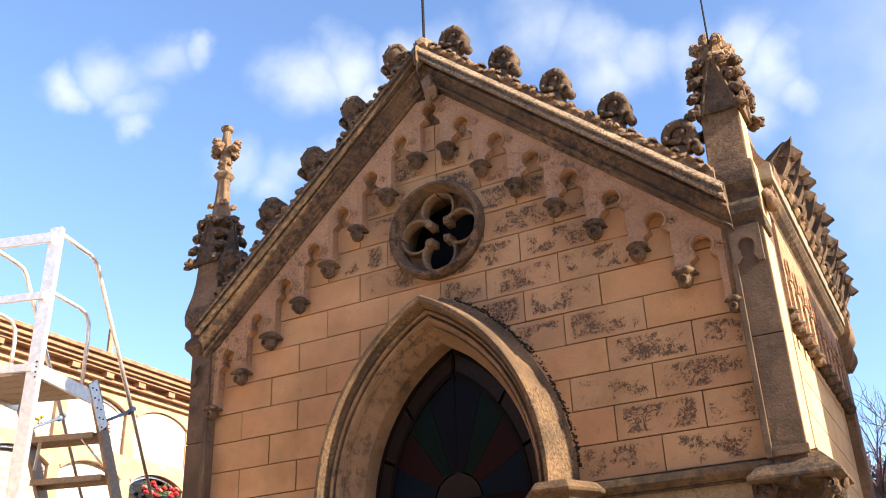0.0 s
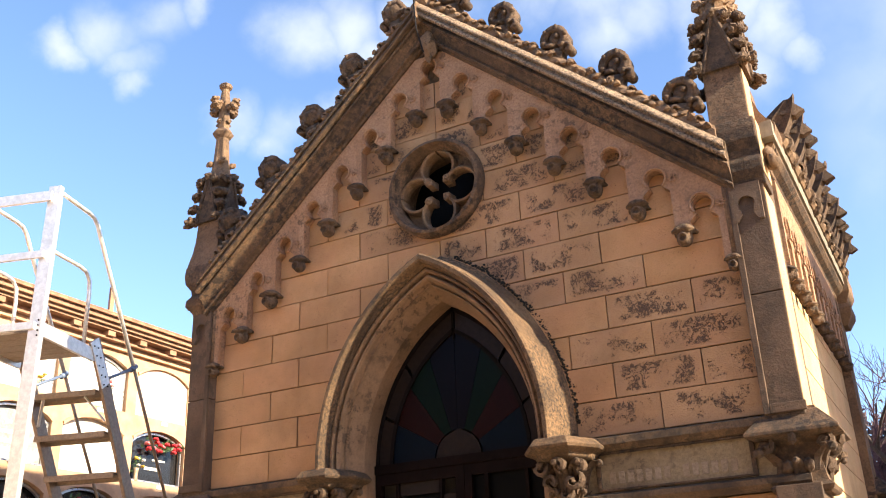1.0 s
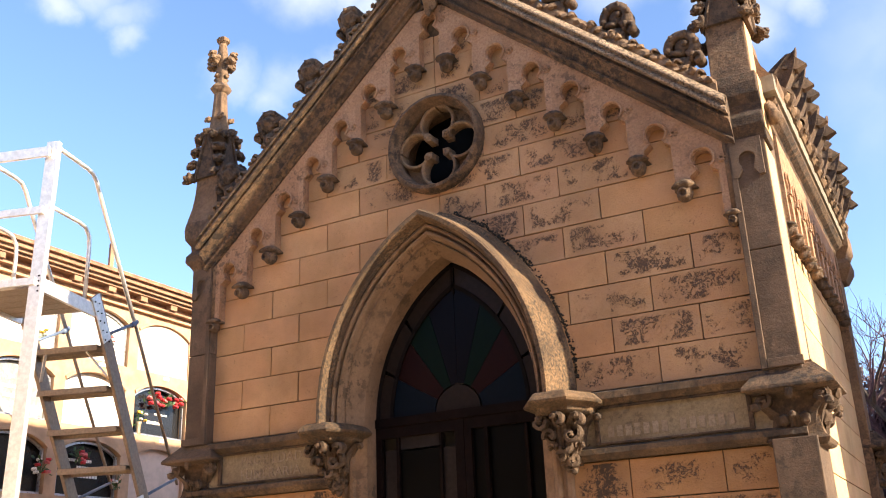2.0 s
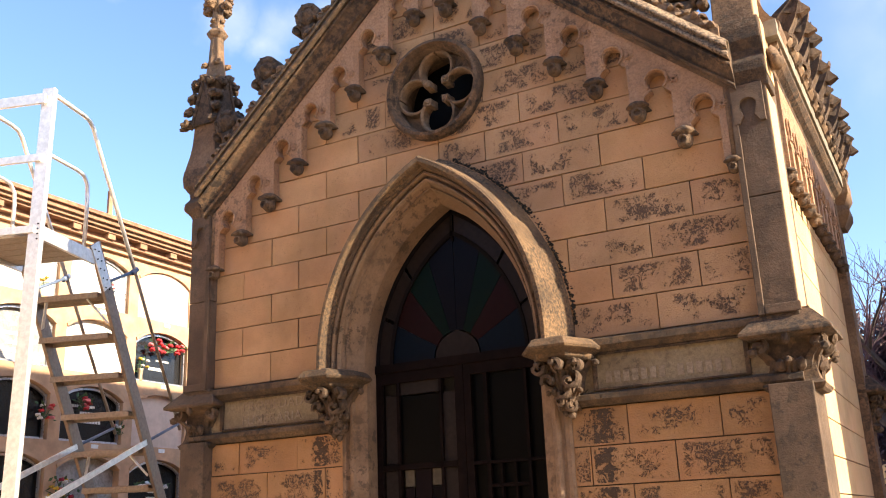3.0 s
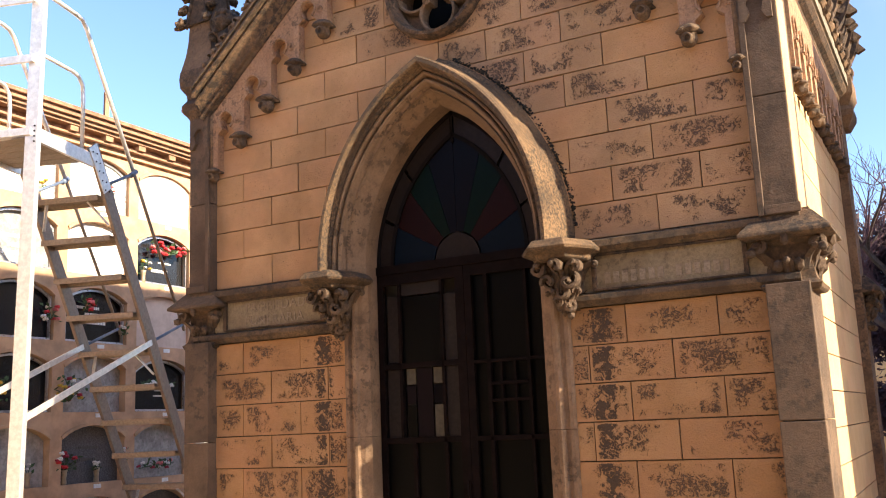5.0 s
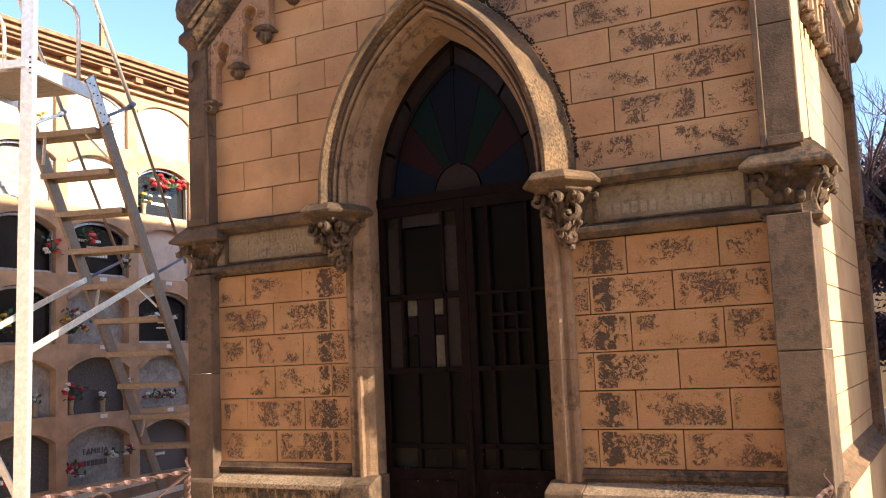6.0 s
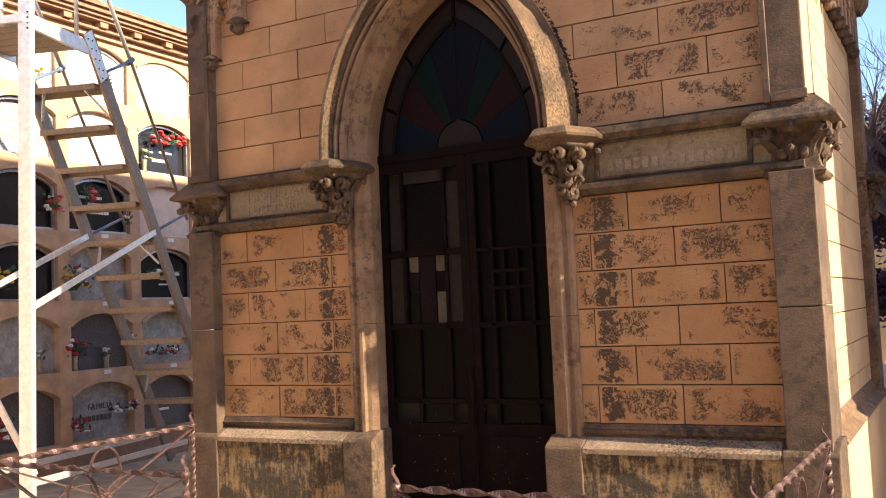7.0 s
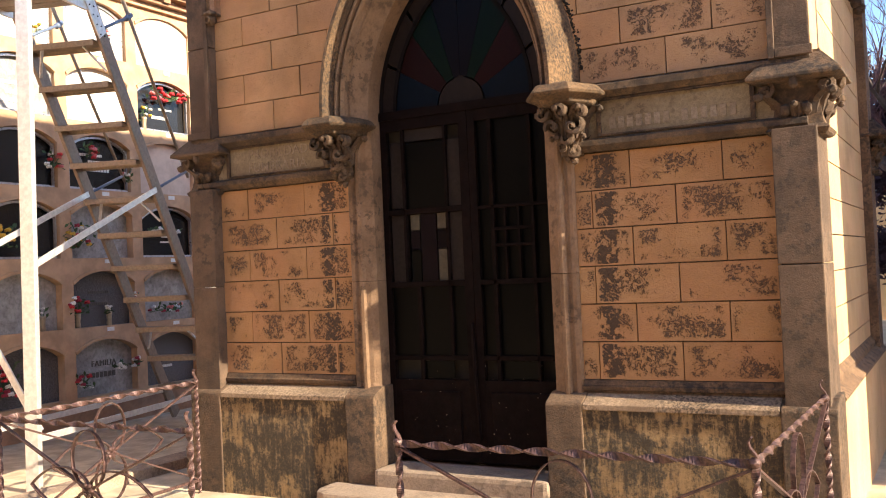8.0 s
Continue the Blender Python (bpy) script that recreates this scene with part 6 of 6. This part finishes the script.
def fence_bay(a, b):
    """A bay between two posts: twisted top rail, diagonals, four looped petals round a knot."""
    a, b = Vector((*a, 0)), Vector((*b, 0))
    d = (b - a).normalized()
    length = (b - a).length
    P = lambda s, z: a + d * (s * length) + Vector((0, 0, z))
    bm = bmesh.new()
    twisted(bm, P(0.01, RAIL), P(0.99, RAIL), 0.031, length / 0.3)
    bay = part("top_rail", bm, IRON, fence, "twisted iron rail of a fence panel")
    bm = bmesh.new()
    flat_bar(bm, [P(0.0, 0.07), P(1.0, 0.07)], 0.02, 0.012)
    part("bottom_rail", bm, IRON, bay)
    mid = RAIL / 2 + 0.04
    across = d.cross(Vector((0, 0, 1)))
    for z0, z1 in ((RAIL - 0.02, 0.08), (0.08, RAIL - 0.02)):
        bm = bmesh.new()
        flat_bar(bm, [P(0.01, z0), P(0.5, mid), P(0.99, z1)], 0.02, 0.009, across)
        part("diagonal", bm, IRON, bay)
    for k in range(4):
        bm = bmesh.new()
        pts = []
        e = 1 if k < 2 else -1
        for i in range(25):
            t = math.pi * i / 24
            along = (1 - math.cos(2 * t)) / 2
            if k % 2 == 0:
                pts.append(P(0.5 + 0.12 * math.sin(2 * t) / length, mid + e * along * 0.30))
            else:
                pts.append(P(0.5 + e * along * 0.44 / length, mid + 0.11 * math.sin(2 * t) * math.sqrt(max(0.0, 1 - along ** 3))))
        flat_bar(bm, pts, 0.02, 0.006, across)
        part("petal_loop", bm, IRON, bay)
    bm = bmesh.new()
    for i in range(6):
        ball(bm, P(0.5, mid) + d * 0.025 * math.cos(i * 1.047) + Vector((0, 0, 0.025 * math.sin(i * 1.047))) + across * 0.006, (0.016, 0.016, 0.016), 0.3, 1, i)
    part("knot", bm, IRON, bay, "small iron rosette")
    bm = bmesh.new()
    twisted(bm, P(0.5, mid - 0.3), P(0.5, 0.07), 0.016, 2)
    part("stub", bm, IRON, bay)


POSTS = {"gate_r": (0.617, -1.735), "front_r": (2.021, -1.73), "wall_r": (2.05, -0.2), "gate_l": (-0.53, -1.735), "front_l": (-1.93, -1.725), "wall_l": (-1.99, -0.18)}
for p in POSTS.values():
    fence_post(*p)
fence_bay(POSTS["gate_r"], POSTS["front_r"])
fence_bay(POSTS["front_r"], POSTS["wall_r"])
fence_bay(POSTS["front_l"], POSTS["gate_l"])
fence_bay(POSTS["front_l"], POSTS["wall_l"])

# kerbs beside the plot and along the niche path
for x0, x1, z, y0, y1 in ((-2.95, -2.72, 0.06, -2.3, 4.0),):
    bm = bmesh.new()
    box(bm, x0, x1, y0, y1, -0.1, z)
    tagged(part("kerb", bm, STEP, bevel=0.012), "pale stone kerb along the path", "kerb", kind="structure")

# ---- bare tree behind the chapel ----
TWIG = plain("purple_brown_twigs", (0.1, 0.05, 0.06), 0.9, 0, 0.3, 20)


def bare_tree(at, height, seed):
    rr = random.Random(seed)
    tree = thing("bare_tree", "leafless tree with fine purple-brown twigs behind the chapel", "tree", at=at)
    trunk, crown = bmesh.new(), bmesh.new()
    tube(trunk, [(0, 0, -0.1), (0.05, 0.03, height * 0.3), (0, 0.1, height * 0.55)], 0.16, 10, 0.09)

    def limb(p, d, length, r, depth):
        pts = [p]
        for i in range(4):
            d = (d + Vector((rr.uniform(-0.28, 0.28), rr.uniform(-0.28, 0.28), rr.uniform(-0.08, 0.25)))).normalized()
            pts.append(pts[-1] + d * length / 4)
        tube(trunk if depth > 2 else crown, pts, r, 6 if depth > 1 else 4, r * 0.45)
        if depth:
            for i in range(4 if depth > 1 else 5):
                q = pts[rr.randint(1, 4)]
                nd = (d + Vector((rr.uniform(-1, 1), rr.uniform(-1, 1), rr.uniform(-0.3, 0.7)))).normalized()
                limb(q, nd, length * rr.uniform(0.5, 0.75), r * 0.5, depth - 1)

    for i in range(6):
        a = i * 1.05 + 0.3
        limb(Vector((0, 0.05, height * (0.3 + 0.04 * i))), Vector((math.cos(a), math.sin(a), 0.8)).normalized(), height * 0.32, 0.06, 4)
    part("trunk", trunk, BARK, tree)
    tagged(part("crown", crown, TWIG, tree, "dense fine bare twigs"), kind="stuff")


bare_tree((2.05, 9.9, 0), 5.6, 5)
PURPLE = plain("purple_brown_leaves", (0.05, 0.022, 0.032), 0.7, 0, 0.4, 30)


def leafy_shrub(at, size, count, seed):
    """A dense dark shrub tree: stems and a great many small leaves."""
    rr = random.Random(seed)
    shrub = thing("purple_leaved_tree", "dense small tree with dark purple-brown leaves", "tree", at=at)
    bm = bmesh.new()
    for i in range(7):
        a = i * 0.9
        tube(bm, [(0, 0, -0.1), (0.1 * math.cos(a), 0.1 * math.sin(a), size[2] * 0.4), (size[0] * 0.5 * math.cos(a), size[1] * 0.5 * math.sin(a), size[2] * 0.85)], 0.07, 6, 0.015)
    part("trunk", bm, BARK, shrub)
    vs, fs = [], []
    clumps = [Vector((rr.gauss(0, 0.45) * size[0], rr.gauss(0, 0.45) * size[1], size[2] * rr.uniform(0.3, 1.0))) for _ in range(60)]
    for i in range(count):
        c = clumps[i % len(clumps)] + Vector((rr.gauss(0, 0.16), rr.gauss(0, 0.16), rr.gauss(0, 0.16)))
        d = Vector((rr.uniform(-1, 1), rr.uniform(-1, 1), rr.uniform(-1, 1))).normalized() * 0.05
        e = d.orthogonal().normalized() * 0.022
        k = len(vs)
        vs += [c - d, c + e, c + d, c - e]
        fs.append((k, k + 1, k + 2, k + 3))
    me = bpy.data.meshes.new("leaves")
    me.from_pydata(vs, [], fs)
    me.materials.append(PURPLE)
    ob = new("leaves", me)
    ob.parent = shrub
    tagged(ob, "dark purple-brown leaves", kind="stuff")


leafy_shrub((1.95, 11.0, 0), (0.95, 0.8, 4.3), 17000, 3)
bm = bmesh.new()
box(bm, -14, 24, 16.5, 16.9, -0.1, 2.6)
tagged(part("boundary_wall", bm, SIDE_PLASTER), "plain ochre cemetery boundary wall", "wall", kind="structure")
